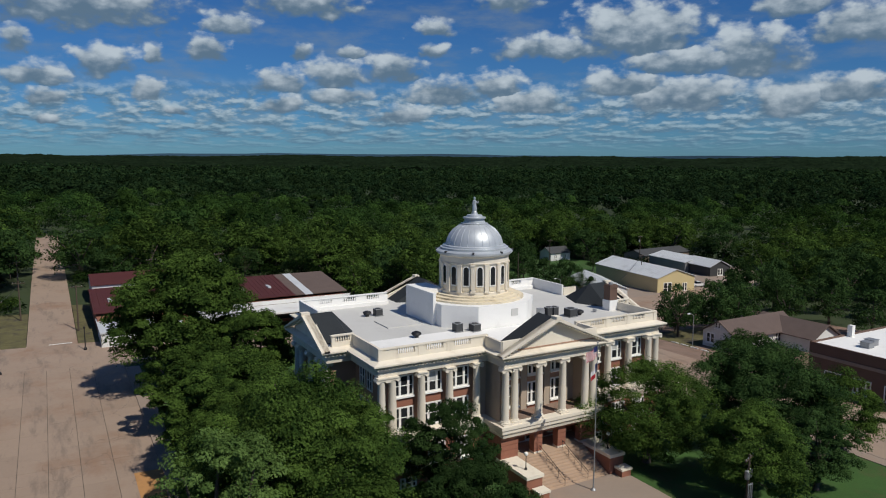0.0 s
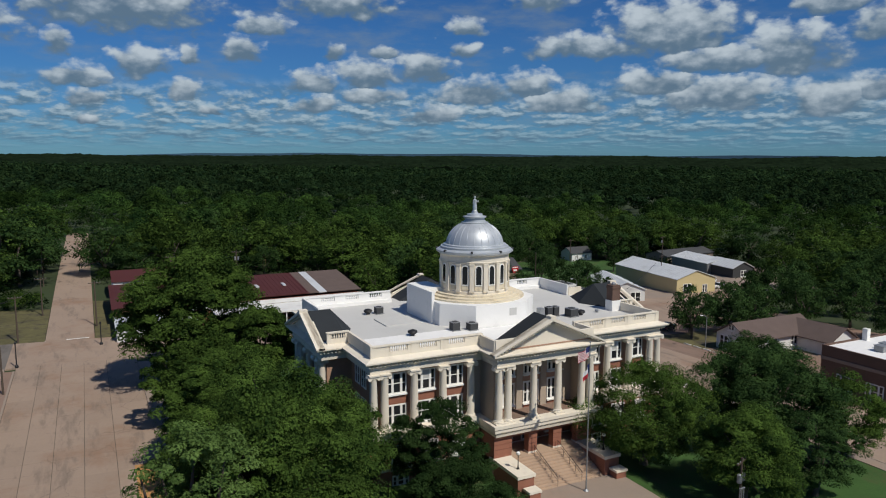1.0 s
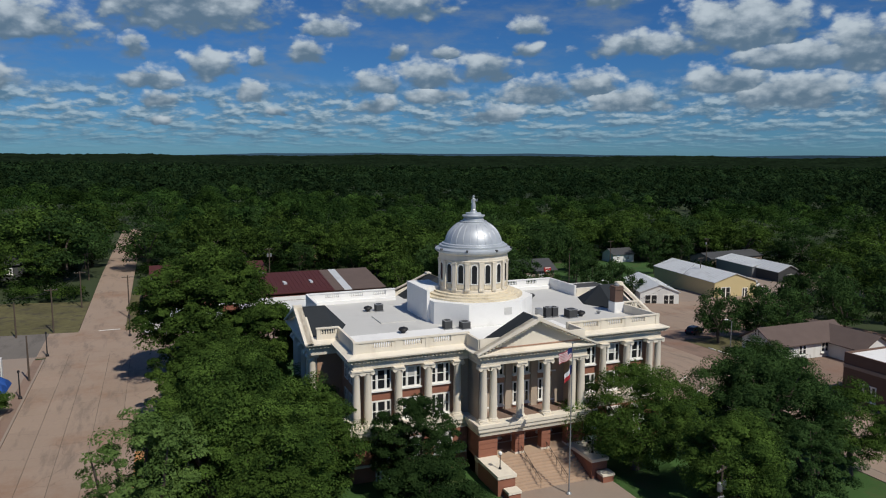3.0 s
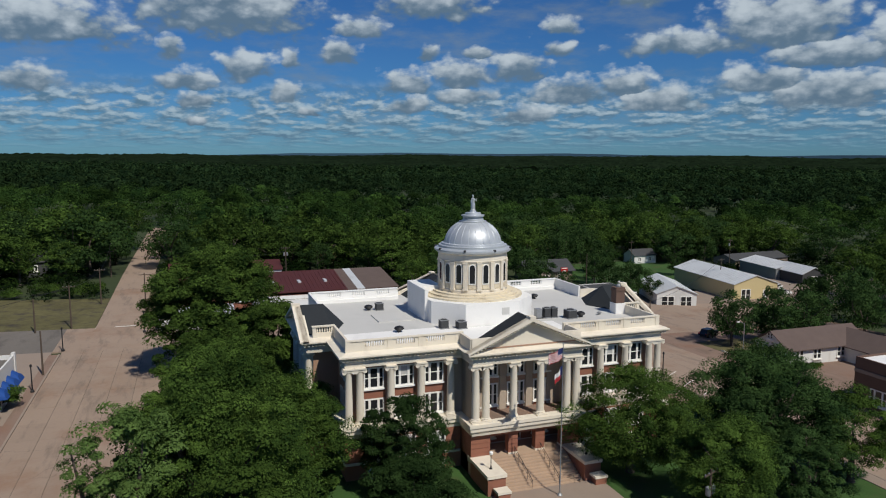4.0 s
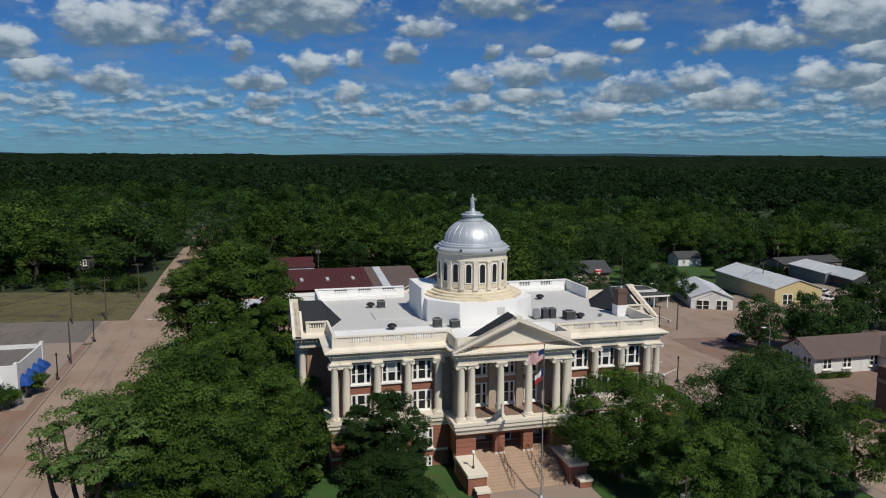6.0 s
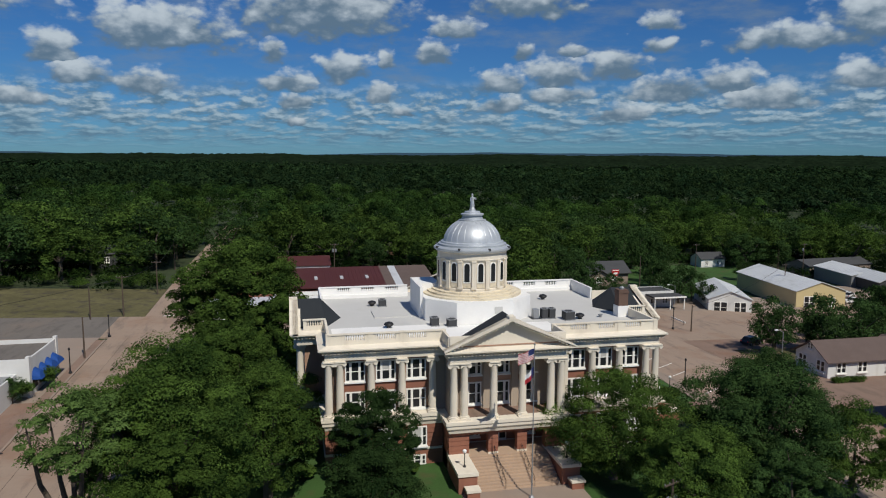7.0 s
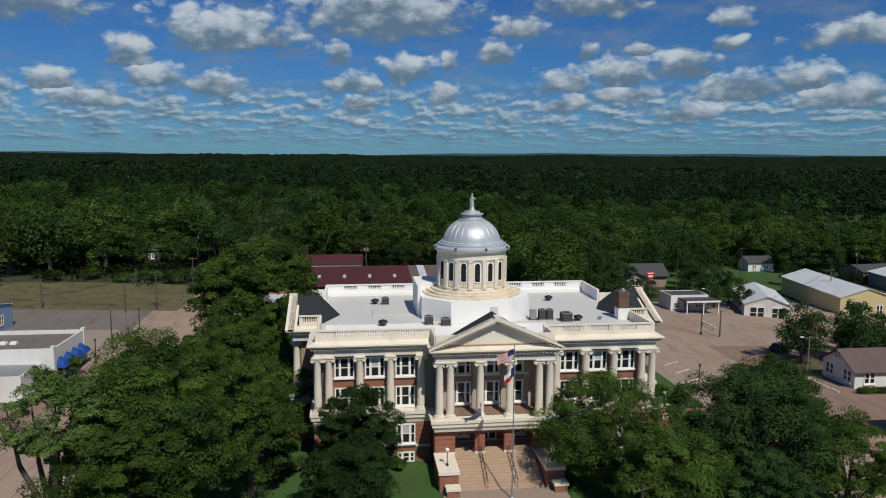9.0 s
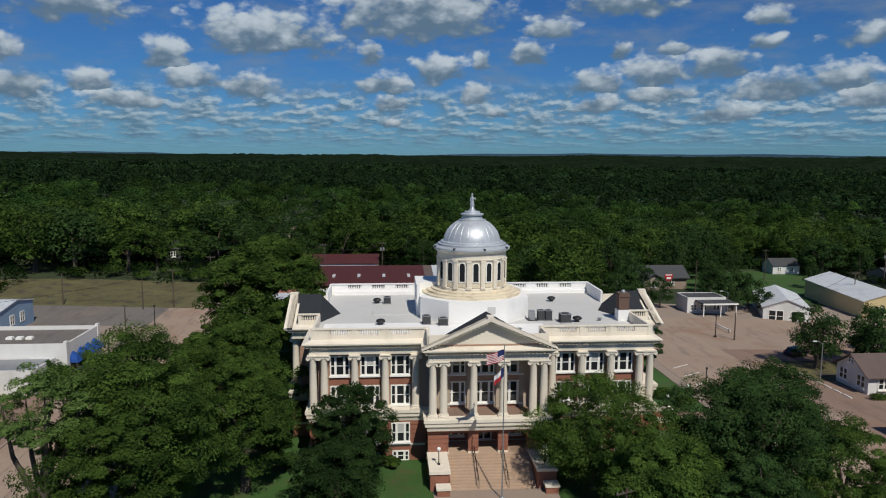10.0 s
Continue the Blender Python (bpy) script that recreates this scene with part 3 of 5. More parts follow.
def build_walls():
    back = PS - Y0 - 0.5  # the lower storeys stop at the wall; the porch is built on its own
    part("lower_wall", band(0.95, -0.6, 0.95, 2.0, back), BRICK, court, "red brick basement wall")
    z = 2.2
    part("sill_course", band(1.05, 1.95, 1.1, 2.2, back), CREAM, court, "cream stone sill course")
    while z < 4.9:
        part("brick_course", band(0.92, z, 0.92, z + 0.07, back), BRICK, court)
        part("brick_course", band(0.98, z + 0.07, 0.98, z + 0.54, back), BRICK, court)
        z += 0.54
    part("string_course", band(1.0, 4.92, 1.08, 5.2), CREAM, court, "cream stone string course")
    part("string_course", band(0.98, 5.2, 1.15, 5.5), CREAM, court)
    part("platform", band(1.28, 5.5, 1.3, 5.95), CREAM, court, "cream stone ledge under the columns")
    part("platform", band(1.42, 5.95, 1.42, 6.3), CREAM, court)
    # the upper wall stands back behind the portico's columns
    main = Shape().box(X0, Y0, 6.3, X1, Y1, 12.8).box(X0 - 2.9, -PY, 6.3, X0, PY, 12.8).box(X1, -PY, 6.3, X1 + 2.9, PY, 12.8).box(-PX, Y1, 6.3, PX, Y1 + 3, 12.8)
    part("upper_wall", main, PANEL, court, "tan and red brick upper wall")
    part("portico_wall", Shape().box(-PX - 0.6, Y0 - 0.9, 6.3, PX + 0.6, Y0, 12.8), TAN, court, "tan rendered wall behind the portico")
    part("portico_floor", Shape().box(-PX - 0.2, PS - 0.1, 6.28, PX + 0.2, Y0 - 0.9, 6.315), CLAY, court, "reddish tiled portico floor")
    for s in (-1, 1):
        part("portico_side", Shape().box(min(s * 6.35, s * 5.75), PS + 0.3, 6.3, max(s * 6.35, s * 5.75), Y0 - 0.9, 12.8), TAN, court)
        part("pier", Shape().box(min(s * 6.35, s * 7.5), Y0 - 0.25, 6.3, max(s * 6.35, s * 7.5), Y0, 12.8), TAN, court)
    part("architrave", band(0.88, 12.75, 0.92, 13.1), CREAM, court, "cream stone architrave")
    part("frieze", band(0.86, 13.1, 0.86, 13.5), CREAM, court)
    part("dentil_course", band(1.05, 13.5, 1.1, 13.62), CREAM, court)
    part("cornice", band(1.3, 13.76, 1.6, 14.0), CREAM, court, "projecting cream cornice")
    part("cornice", band(1.62, 14.0, 1.62, CORNICE_Z), CREAM, court)
    part("gutter_slope", band(1.58, CORNICE_Z, 0.6, 14.42), CREAM, court)
    mesh = Shape().box(-0.09, -0.16, 0, 0.09, 0.16, 0.16).mesh("dentil", CREAM)
    runs = [(X0 - 1.1, Y0 - 1.2, -7.1, Y0 - 1.2), (7.1, Y0 - 1.2, X1 + 1.1, Y0 - 1.2), (-6.9, PS - 1.2, 6.9, PS - 1.2), (X0 - 4.0, -PY - 1.2, X0 - 1.4, -PY - 1.2)]
    for xa, ya, xb, yb in runs:
        n = int((xb - xa) / 0.42)
        for i in range(n + 1):
            d = part("dentil", mesh, CREAM, court)
            d.location = (xa + (xb - xa) * i / n, ya, 13.6)


def build_columns():
    tall = column_mesh(12.75 - 6.3, 0.44).mesh("column", CREAM, True)
    rows = [(x - CX, 64.5 - CY) for x in WING_COLS] + [(CX - x, 64.5 - CY) for x in WING_COLS] + [(x - CX, 61.35 - CY) for x in PORTICO_COLS]
    rows += [(X0 - 2.9 - 0.55, y) for y in (-5.0, -3.4, 0.0, 3.4, 5.0)]
    for x, y in rows:
        c = part("column", tall, CREAM, court)
        c.location = (x, y, 6.3)
    for x in (44.0, 46.77, 50.10, 52.8):
        part("pilaster", Shape().box(x - CX - 0.4, Y0 - 1.1, 6.3, x - CX + 0.4, Y0 - 0.9, 12.75), TAN, court)


def build_windows():
    for s in (-1, 1):
        for k, bx in enumerate(BAYS):
            x = (bx - CX) * (1 if s < 0 else -1)
            window(x, 10.15, 12.25, 2.0, blind=(k + s) % 2 == 0)
            window(x, 6.62, 8.75, 2.0)
            part("spandrel", Shape().box(x - 1.25, Y0 - 0.05, 8.95, x + 1.25, Y0, 9.9), BRICK, court)
            window(x, 2.5, 4.6, 1.9, y=Y0 - 0.99, blind=True)
            window(x, 0.25, 1.25, 1.7, y=Y0 - 0.97, sill=False)
    for x in (45.1, 48.44, 51.77):
        window(x - CX, 10.4, 12.3, 1.9, y=Y0 - 0.9, blind=True)
        window(x - CX, 6.95, 9.3, 1.9, y=Y0 - 0.9)
        part("spandrel", Shape().box(x - CX - 1.2, Y0 - 0.98, 9.5, x - CX + 1.2, Y0 - 0.9, 10.1), PANEL, court)
        part("apron", Shape().box(x - CX - 1.0, Y0 - 0.97, 6.3, x - CX + 1.0, Y0 - 0.9, 6.6), BRICK, court)
    side = Matrix.Translation((X0 - 2.9, 0, 0)) @ pose(0, 0, 0, 0, 0, -90) @ Matrix.Translation((0, -Y0, 0))
    for y in (-4.2, -1.7, 1.7, 4.2):
        for z0, z1 in ((10.15, 12.25), (6.62, 8.75), (2.5, 4.6)):
            window(y, z0, z1, 1.2, y=Y0 - (0.99 if z0 < 5 else 0.0), lights=2, turn=side, sill=False)
    flank = Matrix.Translation((X0, 0, 0)) @ pose(0, 0, 0, 0, 0, -90) @ Matrix.Translation((0, -Y0, 0))
    for y in (9.3, 7.3):
        for z0, z1 in ((10.15, 12.25), (6.62, 8.75)):
            window(y, z0, z1, 1.2, lights=2, turn=flank, sill=False)


def balustrade(x0, x1, y, openings, top=PARAPET_Z, base=14.3, turn=None, paint=CREAM):
    """A parapet with balustered openings: solid wall, coping, and a baluster for each post."""
    def place(s):
        return s.turned(turn) if turn else s
    z0, z1 = top - 0.78, top - 0.2
    s, t, x = Shape(), 0.28, x0
    for a, b in openings:
        s.box(x, y - t / 2, z0, a, y + t / 2, z1)
        x = b
    s.box(x, y - t / 2, z0, x1, y + t / 2, z1)
    s.box(x0, y - t / 2, base, x1, y + t / 2, z0).box(x0, y - t / 2, z1, x1, y + t / 2, top - 0.11)
    s.box(x0 - 0.06, y - t / 2 - 0.10, top - 0.12, x1 + 0.06, y + t / 2 + 0.10, top)
    wall = part("parapet", place(s), paint, court)
    for a, b in openings:
        n = max(3, round((b - a) / 0.27))
        for i in range(n):
            cx = a + (b - a) * (i + 0.5) / n
            part("baluster", place(Shape().lathe([(0.07, z0), (0.10, z0 + 0.2), (0.05, z0 + 0.42), (0.08, z1)], cx, y, 6)), paint, wall)


def build_parapets():
    y = Y0 - 0.45
    for s in (-1, 1):
        ops = sorted([(s * abs(b - CX) - 1.05, s * abs(b - CX) + 1.05) for b in BAYS])
        a, b = sorted((s * 6.6, s * (X1 + 0.45)))
        balustrade(a, b, y, ops)
        for e in (s * 6.6, s * (X1 + 0.45), s * 11.3, s * 14.8):
            part("parapet_post", Shape().box(e - 0.28, y - 0.2, 14.3, e + 0.28, y + 0.2, PARAPET_Z + 0.03), CREAM, court)
        # returns along the portico, the flanks and the side pavilions
        part("parapet", Shape().box(s * 6.6 - 0.14, PS - 0.3, 14.3, s * 6.6 + 0.14, y, PARAPET_Z - 0.1), CREAM, court)
        part("parapet", Shape().box(min(s * 6.6, s * 3.9), PS - 0.45, 14.3, max(s * 6.6, s * 3.9), PS - 0.15, PARAPET_Z - 0.05), CREAM, court)
        xe = s * (X1 + 0.45)
        part("parapet", Shape().box(xe - 0.14, y, 14.3, xe + 0.14, -PY - 0.45, PARAPET_Z), CREAM, court)
        a, b = sorted((xe, s * (X1 + 3.0)))
        balustrade(a, b, -PY - 0.45, [((a + b) / 2 - 0.85, (a + b) / 2 + 0.85)], top=PARAPET_Z + 0.1)
        part("parapet", Shape().box(min(s * 19.5, s * 21.9), PY + 0.32, 14.3, max(s * 19.5, s * 21.9), PY + 0.6, PARAPET_Z), CREAM, court)
        part("parapet", Shape().box(xe - 0.14, PY + 0.45, 14.3, xe + 0.14, Y1 + 0.45, PARAPET_Z + 0.45), WHITE, court)
        a, b = sorted((s * 6.6, s * (X1 + 0.45)))
        mid = [s * 15.9, s * 12.4, s * 8.9]
        balustrade(a, b, Y1 + 0.45, sorted([(m - 0.95, m + 0.95) for m in mid]), PARAPET_Z + 0.48, paint=WHITE)
        part("parapet", Shape().box(s * 6.6 - 0.14, Y1 + 0.45, 14.3, s * 6.6 + 0.14, Y1 + 3.0, PARAPET_Z), WHITE, court)
        part("upstand", Shape().box(min(s * 6.6, s * X1), Y1 - 0.15, DECK_Z, max(s * 6.6, s * X1), Y1 + 0.3, DECK_Z + 0.45), WHITE, court)


def gable(half, rise, depth, hip, pitch_top, name):
    """A pediment facing -y at y = 0 with its raking cornice, tympanum and a dark roof behind, as three shapes."""
    z = CORNICE_Z
    rake = Shape()
    for s in (-1, 1):
        a, b, t = (s * half, z), (0.0, z + rise), 0.42
        for y0, y1, th in ((0.0, 1.0, t), (0.35, 1.0, t + 0.28)):
            rake.prism([(a[0], y0, a[1] - (0.0 if th == t else 0.0)), (b[0], y0, b[1] - th), (b[0], y0, b[1]), (a[0], y0, a[1] + 0.16)],
                       [(a[0], y1, a[1]), (b[0], y1, b[1] - th), (b[0], y1, b[1]), (a[0], y1, a[1] + 0.16)])
    rake.box(-0.35, -0.02, z + rise - 0.3, 0.35, 1.0, z + rise + 0.12)
    tym = Shape().prism([(-half + 0.6, 0.95, z), (half - 0.6, 0.95, z), (0, 0.95, z + rise - 0.3)], [(-half + 0.6, 1.3, z), (half - 0.6, 1.3, z), (0, 1.3, z + rise - 0.3)])
    zr, ze, h = z + rise - 0.1, DECK_Z - 0.02, half - 2.2
    roof = Shape().add([(-h, 1.05, ze), (h, 1.05, ze), (h, depth, ze), (0, depth + hip, ze), (-h, depth, ze), (0, 1.05, zr), (0, depth - 0.6, zr)],
                       [(1, 0, 4, 3, 2), (0, 1, 5), (1, 2, 6, 5), (2, 3, 6), (3, 4, 6), (4, 0, 5, 6)])
    brow = Shape().prism([(-half + 1.3, 0.90, z + 0.32), (half - 1.3, 0.90, z + 0.32), (half - 1.6, 0.90, z + 0.46), (-half + 1.6, 0.90, z + 0.46)],
                         [(-half + 1.3, 0.96, z + 0.32), (half - 1.3, 0.96, z + 0.32), (half - 1.6, 0.96, z + 0.46), (-half + 1.6, 0.96, z + 0.46)])
    return rake, tym, roof, brow


def build_gables():
    for turn, off, half, rise, depth, hip in ((0, -(PS - 1.7), PX + 1.7, 3.6, 4.4, 1.8), (-90, -(X0 - 2.9 - 1.7), PY + 1.7, 3.1, 4.4, 2.0),
                                              (90, -(X0 - 2.9 - 1.7), PY + 1.7, 3.1, 4.4, 2.0), (180, Y1 + 3 + 1.7, PX + 1.7, 3.3, 4.6, 2.0)):
        m = pose(0, 0, 0, 0, 0, turn) @ Matrix.Translation((0, -off, 0))
        rake, tym, roof, brow = gable(half, rise, depth, hip, 0, "")
        ped = part("pediment", rake.turned(m), CREAM, court, "cream triangular pediment with raking cornice")
        part("tympanum", tym.turned(m), CREAM, ped)
        part("roof", roof.turned(m), DARKROOF, court, "black metal gable roof")
        if turn == 0:
            part("brow", brow.turned(m), PANEL, ped)
            mod = Shape().box(-0.1, -0.45, -0.14, 0.1, 0.45, 0.0).mesh("modillion", CREAM)
            for s in (-1, 1):
                for i in range(1, 17):
                    k = i / 17
                    b = part("modillion", mod, CREAM, ped)
                    b.location = m @ Vector((s * half * (1 - k) * 0.97, 0.55, CORNICE_Z + rise * k - 0.48 * k))
                    b.rotation_euler = (0, s * math.atan2(rise, half), 0)


def build_roof():
    for x0, y0, x1, y1, dz in ((X0 - 0.3, Y0 - 0.3, X1 + 0.3, Y1 + 0.3, 0.0), (X0 - 3.2, -PY - 0.3, X0 - 0.3, PY + 0.3, 0.005), (X1 + 0.3, -PY - 0.3, X1 + 3.2, PY + 0.3, 0.005),
                               (-6.4, PS + 0.2, 6.4, Y0 - 0.3, 0.005), (-6.4, Y1 + 0.3, 6.4, Y1 + 3, 0.005)):
        part("roof_deck", Shape().box(x0, y0, 12.8, x1, y1, DECK_Z - dz), DECK, court, "grey-white coated flat roof")
    part("roof_strip", Shape().box(X0 + 0.2, Y0 + 0.1, DECK_Z, -6.0, Y0 + 6.8, DECK_Z + 0.012).box(-8.0, Y0 + 0.1, DECK_Z + 0.012, 8.0, Y0 + 5.5, DECK_Z + 0.02), WHITE, court, "fresh white roof coating")
    part("roof_patch", Shape().box(-13.0, -1.2, DECK_Z, -8.2, 3.0, DECK_Z + 0.14), DECK, court)
    # octagonal base of the dome with the stair head beside it
    a, c = 6.9, 3.6
    ring = [(-a, -c), (-c, -a), (c, -a), (a, -c), (a, c), (c, a), (-c, a), (-a, c)]
    part("dome_base", Shape().prism([(x, y, DECK_Z) for x, y in ring], [(x, y, 17.3) for x, y in ring]), WHITE, court, "white eight-sided base of the dome")
    arm = Shape().box(-7.3, 0.6, DECK_Z, -4.2, 5.4, 18.5).box(-7.3, -2.2, DECK_Z, -6.9, 0.6, 18.5)
    part("stair_head", arm, WHITE, court, "white stair head beside the drum")
    chimney = part("chimney", Shape().box(66.35 - CX, 71.6 - CY, 15.9, 67.65 - CX, 72.8 - CY, 18.0).box(66.27 - CX, 71.52 - CY, 17.55, 67.73 - CX, 72.88 - CY, 17.75), DARKBRICK, court, "weathered brown brick chimney")
    part("chimney_base", Shape().box(66.25 - CX, 71.5 - CY, DECK_Z, 67.75 - CX, 72.9 - CY, 15.9), WHITE, chimney)
    part("chimney_cap", Shape().lathe([(0.3, 18.0), (0.3, 18.2), (0.2, 18.35), (0.05, 18.4)], 67.0 - CX, 72.2 - CY, 10), STEEL, chimney)
    part("hatch", Shape().box(1.2, -a - 0.05, 15.7, 2.2, -a, 16.6), DECK, court)
    part("ledge", Shape().lathe([(6.5, 17.3), (6.5, 17.5), (5.9, 17.55), (5.9, 17.75), (5.3, 17.8), (5.3, 18.0)], sides=48), LEDGE, court, "stained round steps under the drum")


def arch(x0, x1, z0, z1, y0, y1, n=6):
    """An upright panel with a round head."""
    r, c = (x1 - x0) / 2, (x0 + x1) / 2
    pts = [(x0, z0), (x1, z0)] + [(c + r * math.cos(math.pi * i / n), z1 - r + r * math.sin(math.pi * i / n)) for i in range(n + 1)]
    return Shape().prism([(x, y0, z) for x, z in pts], [(x, y1, z) for x, z in pts])


def build_dome():
    drum = part("drum", Shape().lathe([(4.5, 17.9), (4.5, 18.35), (4.35, 18.4), (4.35, 22.3)], sides=64), CREAM, court, "round cream drum with arched windows", True)
    for k in range(16):
        turn = pose(0, 0, 0, 0, 0, 22.5 * k + 0.5)
        out = turn @ Matrix.Translation((0, -4.35, 0))
        w = part("drum_window", arch(-0.46, 0.46, 19.15, 21.75, -0.09, 0.06).turned(out), TRIM, court)
        part("pane", arch(-0.33, 0.33, 19.3, 21.62, -0.11, 0.0).turned(out), GLASS, w)
        part("apron", Shape().box(-0.46, -0.07, 18.55, 0.46, 0.05, 19.05).turned(out), LEDGE, w)
        half = turn @ pose(0, 0, 0, 0, 0, 11.25) @ Matrix.Translation((0, -4.35, 0))
        p = part("pilaster", Shape().box(-0.26, -0.24, 18.4, 0.26, 0.1, 21.9).turned(half), CREAM, court)
        part("capital", Shape().box(-0.33, -0.3, 21.75, 0.33, 0.1, 21.95).turned(half), CREAM, p)
        part("foot", Shape().box(-0.33, -0.3, 18.35, 0.33, 0.1, 18.6).turned(half), CREAM, p)
    part("drum_frieze", Shape().lathe([(4.5, 21.95), (4.55, 22.1), (4.5, 22.15), (4.5, 22.8), (4.7, 22.9), (4.7, 22.95)], sides=64), CREAM, court, "", True)
    part("drum_cornice", Shape().lathe([(4.75, 22.95), (5.0, 23.15), (5.0, 23.35), (4.75, 23.5), (4.45, 23.55), (4.45, 23.8), (4.15, 23.85), (4.1, 24.05), (3.8, 24.1)], sides=64), SILVER, court, "silver metal cornice under the dome", True)
    prof = [(3.75 * math.cos(a), 23.75 + 3.35 * math.sin(a)) for a in [0.1 + 0.092 * i for i in range(12)]]
    dome = part("dome", Shape().lathe(prof, sides=64), SILVER, court, "silver ribbed metal dome", True)
    for k in range(24):
        rib = Shape()
        for (r0, z0), (r1, z1) in zip(prof, prof[1:]):
            a = 2 * math.pi * k / 24
            rib.tube(((r0 + 0.01) * math.cos(a), (r0 + 0.01) * math.sin(a), z0), ((r1 + 0.01) * math.cos(a), (r1 + 0.01) * math.sin(a), z1), 0.035, 0.03, 4)
        part("rib", rib, SILVER, dome)
    r, z = prof[-1]
    part("lantern", Shape().lathe([(r + 0.1, z - 0.1), (r + 0.12, z + 0.08), (1.42, z + 0.12), (1.4, z + 0.3), (1.3, z + 0.35), (1.3, z + 0.62), (1.5, z + 0.7), (1.5, z + 0.85), (1.05, z + 0.92), (1.0, z + 1.15), (0.45, z + 1.2), (0.4, z + 1.4)], sides=40), SILVER, court, "stepped silver cap of the dome", True)
    for k in range(8):
        part("floodlight", Shape().box(-0.12, -0.2, 23.3, 0.12, 0.1, 23.55).turned(pose(0, 0, 0, 0, 0, 45 * k + 12) @ Matrix.Translation((0, -4.9, 0))), DARKMETAL, court)
    return z + 1.4


def build_statue(z):
    s = Shape().lathe([(0.30, 0.0), (0.32, 0.12), (0.27, 0.2), (0.30, 0.5), (0.24, 0.95), (0.20, 1.15), (0.25, 1.4), (0.24, 1.55), (0.09, 1.66), (0.08, 1.72), (0.13, 1.8), (0.14, 1.9), (0.10, 2.02), (0.03, 2.06)], sides=12)
    s.tube((0.2, 0, 1.5), (0.42, -0.15, 1.25), 0.075, 0.06).tube((0.42, -0.15, 1.25), (0.38, -0.3, 1.55), 0.06, 0.05).tube((-0.2, 0, 1.5), (-0.3, -0.05, 1.05), 0.075, 0.05)
    single("statue", s, STATUE, "small silver standing figure on top of the dome", "statue", (CX, CY, z), smooth=True)


def build_entrance():
    """Brick piers and deep openings under the portico, doors, steps, cheek walls and rails."""
    ys = PS - 0.45
    for a, b in ((41.75, 44.0), (46.25, 47.35), (49.6, 50.7), (52.9, 55.05)):
        part("pier", Shape().box(a - CX, ys, 2.1, b - CX, ys + 0.9, 4.9), BRICK, court)
        part("pier_base", Shape().box(a - CX - 0.04, ys - 0.05, 1.7, b - CX + 0.04, ys + 0.94, 2.3), CREAM, court)
        for z in (2.75, 3.3, 3.85, 4.4):
            part("brick_course", Shape().box(a - CX - 0.02, ys - 0.04, z, b - CX + 0.02, ys + 0.5, z + 0.47), BRICK, court)
    part("lintel", Shape().box(-6.6, ys, 4.45, 6.6, ys + 0.9, 4.9), BRICK, court)
    part("porch_floor", Shape().box(-6.6, ys, -0.6, 6.6, Y0 - 0.4, 2.1), STAIR, court)
    part("porch_back", Shape().box(-6.6, Y0 - 0.52, 2.1, 6.6, Y0, 4.9), BRICK, court)
    for s in (-1, 1):
        part("porch_side", Shape().box(min(s * 6.6, s * 6.1), ys + 0.9, -0.6, max(s * 6.6, s * 6.1), Y0, 4.9), BRICK, court)
    part("porch_ceiling", Shape().box(-6.6, ys, 4.75, 6.6, Y0, 4.9), TAN, court)
    for x in (45.1, 51.8):
        window(x - CX, 2.9, 4.4, 1.8, y=Y0 - 0.52)
    door = part("door", Shape().box(-0.95, Y0 - 0.6, 2.1, 0.95, Y0 - 0.5, 4.5), TRIM, court, "white double entrance door")
    for s in (-1, 1):
        part("pane", Shape().box(min(s * 0.1, s * 0.8), Y0 - 0.63, 2.4, max(s * 0.1, s * 0.8), Y0 - 0.6, 4.1), GLASS, door)
    stairs = part("stairs", Shape().box(-4.5, ys - 4.9, -0.6, 4.6, ys, 0.1), STAIR, court, "broad buff concrete steps")
    for i in range(12):
        z = 0.175 * (i + 1)
        part("step", Shape().box(-4.5, ys - 4.9 + 0.4 * i, z - 0.22, 4.6, ys, z), STAIR, stairs)
    for s in (-1, 1):
        a, b = sorted((s * 4.62, s * 6.75))
        part("cheek_wall", Shape().box(a + 0.06, ys - 4.9, -0.6, b - 0.06, ys, 2.0), BRICK, court)
        part("cheek_cap", Shape().box(a - 0.05, ys - 5.05, 2.0, b + 0.05, ys - 0.02, 2.35), CREAM, court)
        part("low_plinth", Shape().box(a + 0.7, ys - 6.2, -0.6, b - 0.1, ys - 5.06, 0.8), BRICK, court)
        part("plinth_cap", Shape().box(a + 0.6, ys - 6.3, 0.8, b - 0.0, ys - 5.06, 1.05), CREAM, court)
    for x in (-1.55, 1.65):
        rail = part("handrail", Shape().tube((x, ys - 4.9, 1.1), (x, ys - 0.2, 3.05), 0.035, 0.035).tube((x, ys - 4.9, 0.75), (x, ys - 0.2, 2.7), 0.02, 0.02), IRON, court, "black iron stair rail")
        for i in range(5):
            y = ys - 4.8 + 1.12 * i
            z = 0.175 + 0.175 * int((y - (ys - 4.9)) / 0.4)
            part("rail_post", Shape().tube((x, y, z - 0.1), (x, y, z + 0.95), 0.025, 0.025), IRON, rail)


build_walls()
build_columns()
build_windows()
build_parapets()
build_gables()
build_roof()
build_statue(build_dome())
build_entrance()


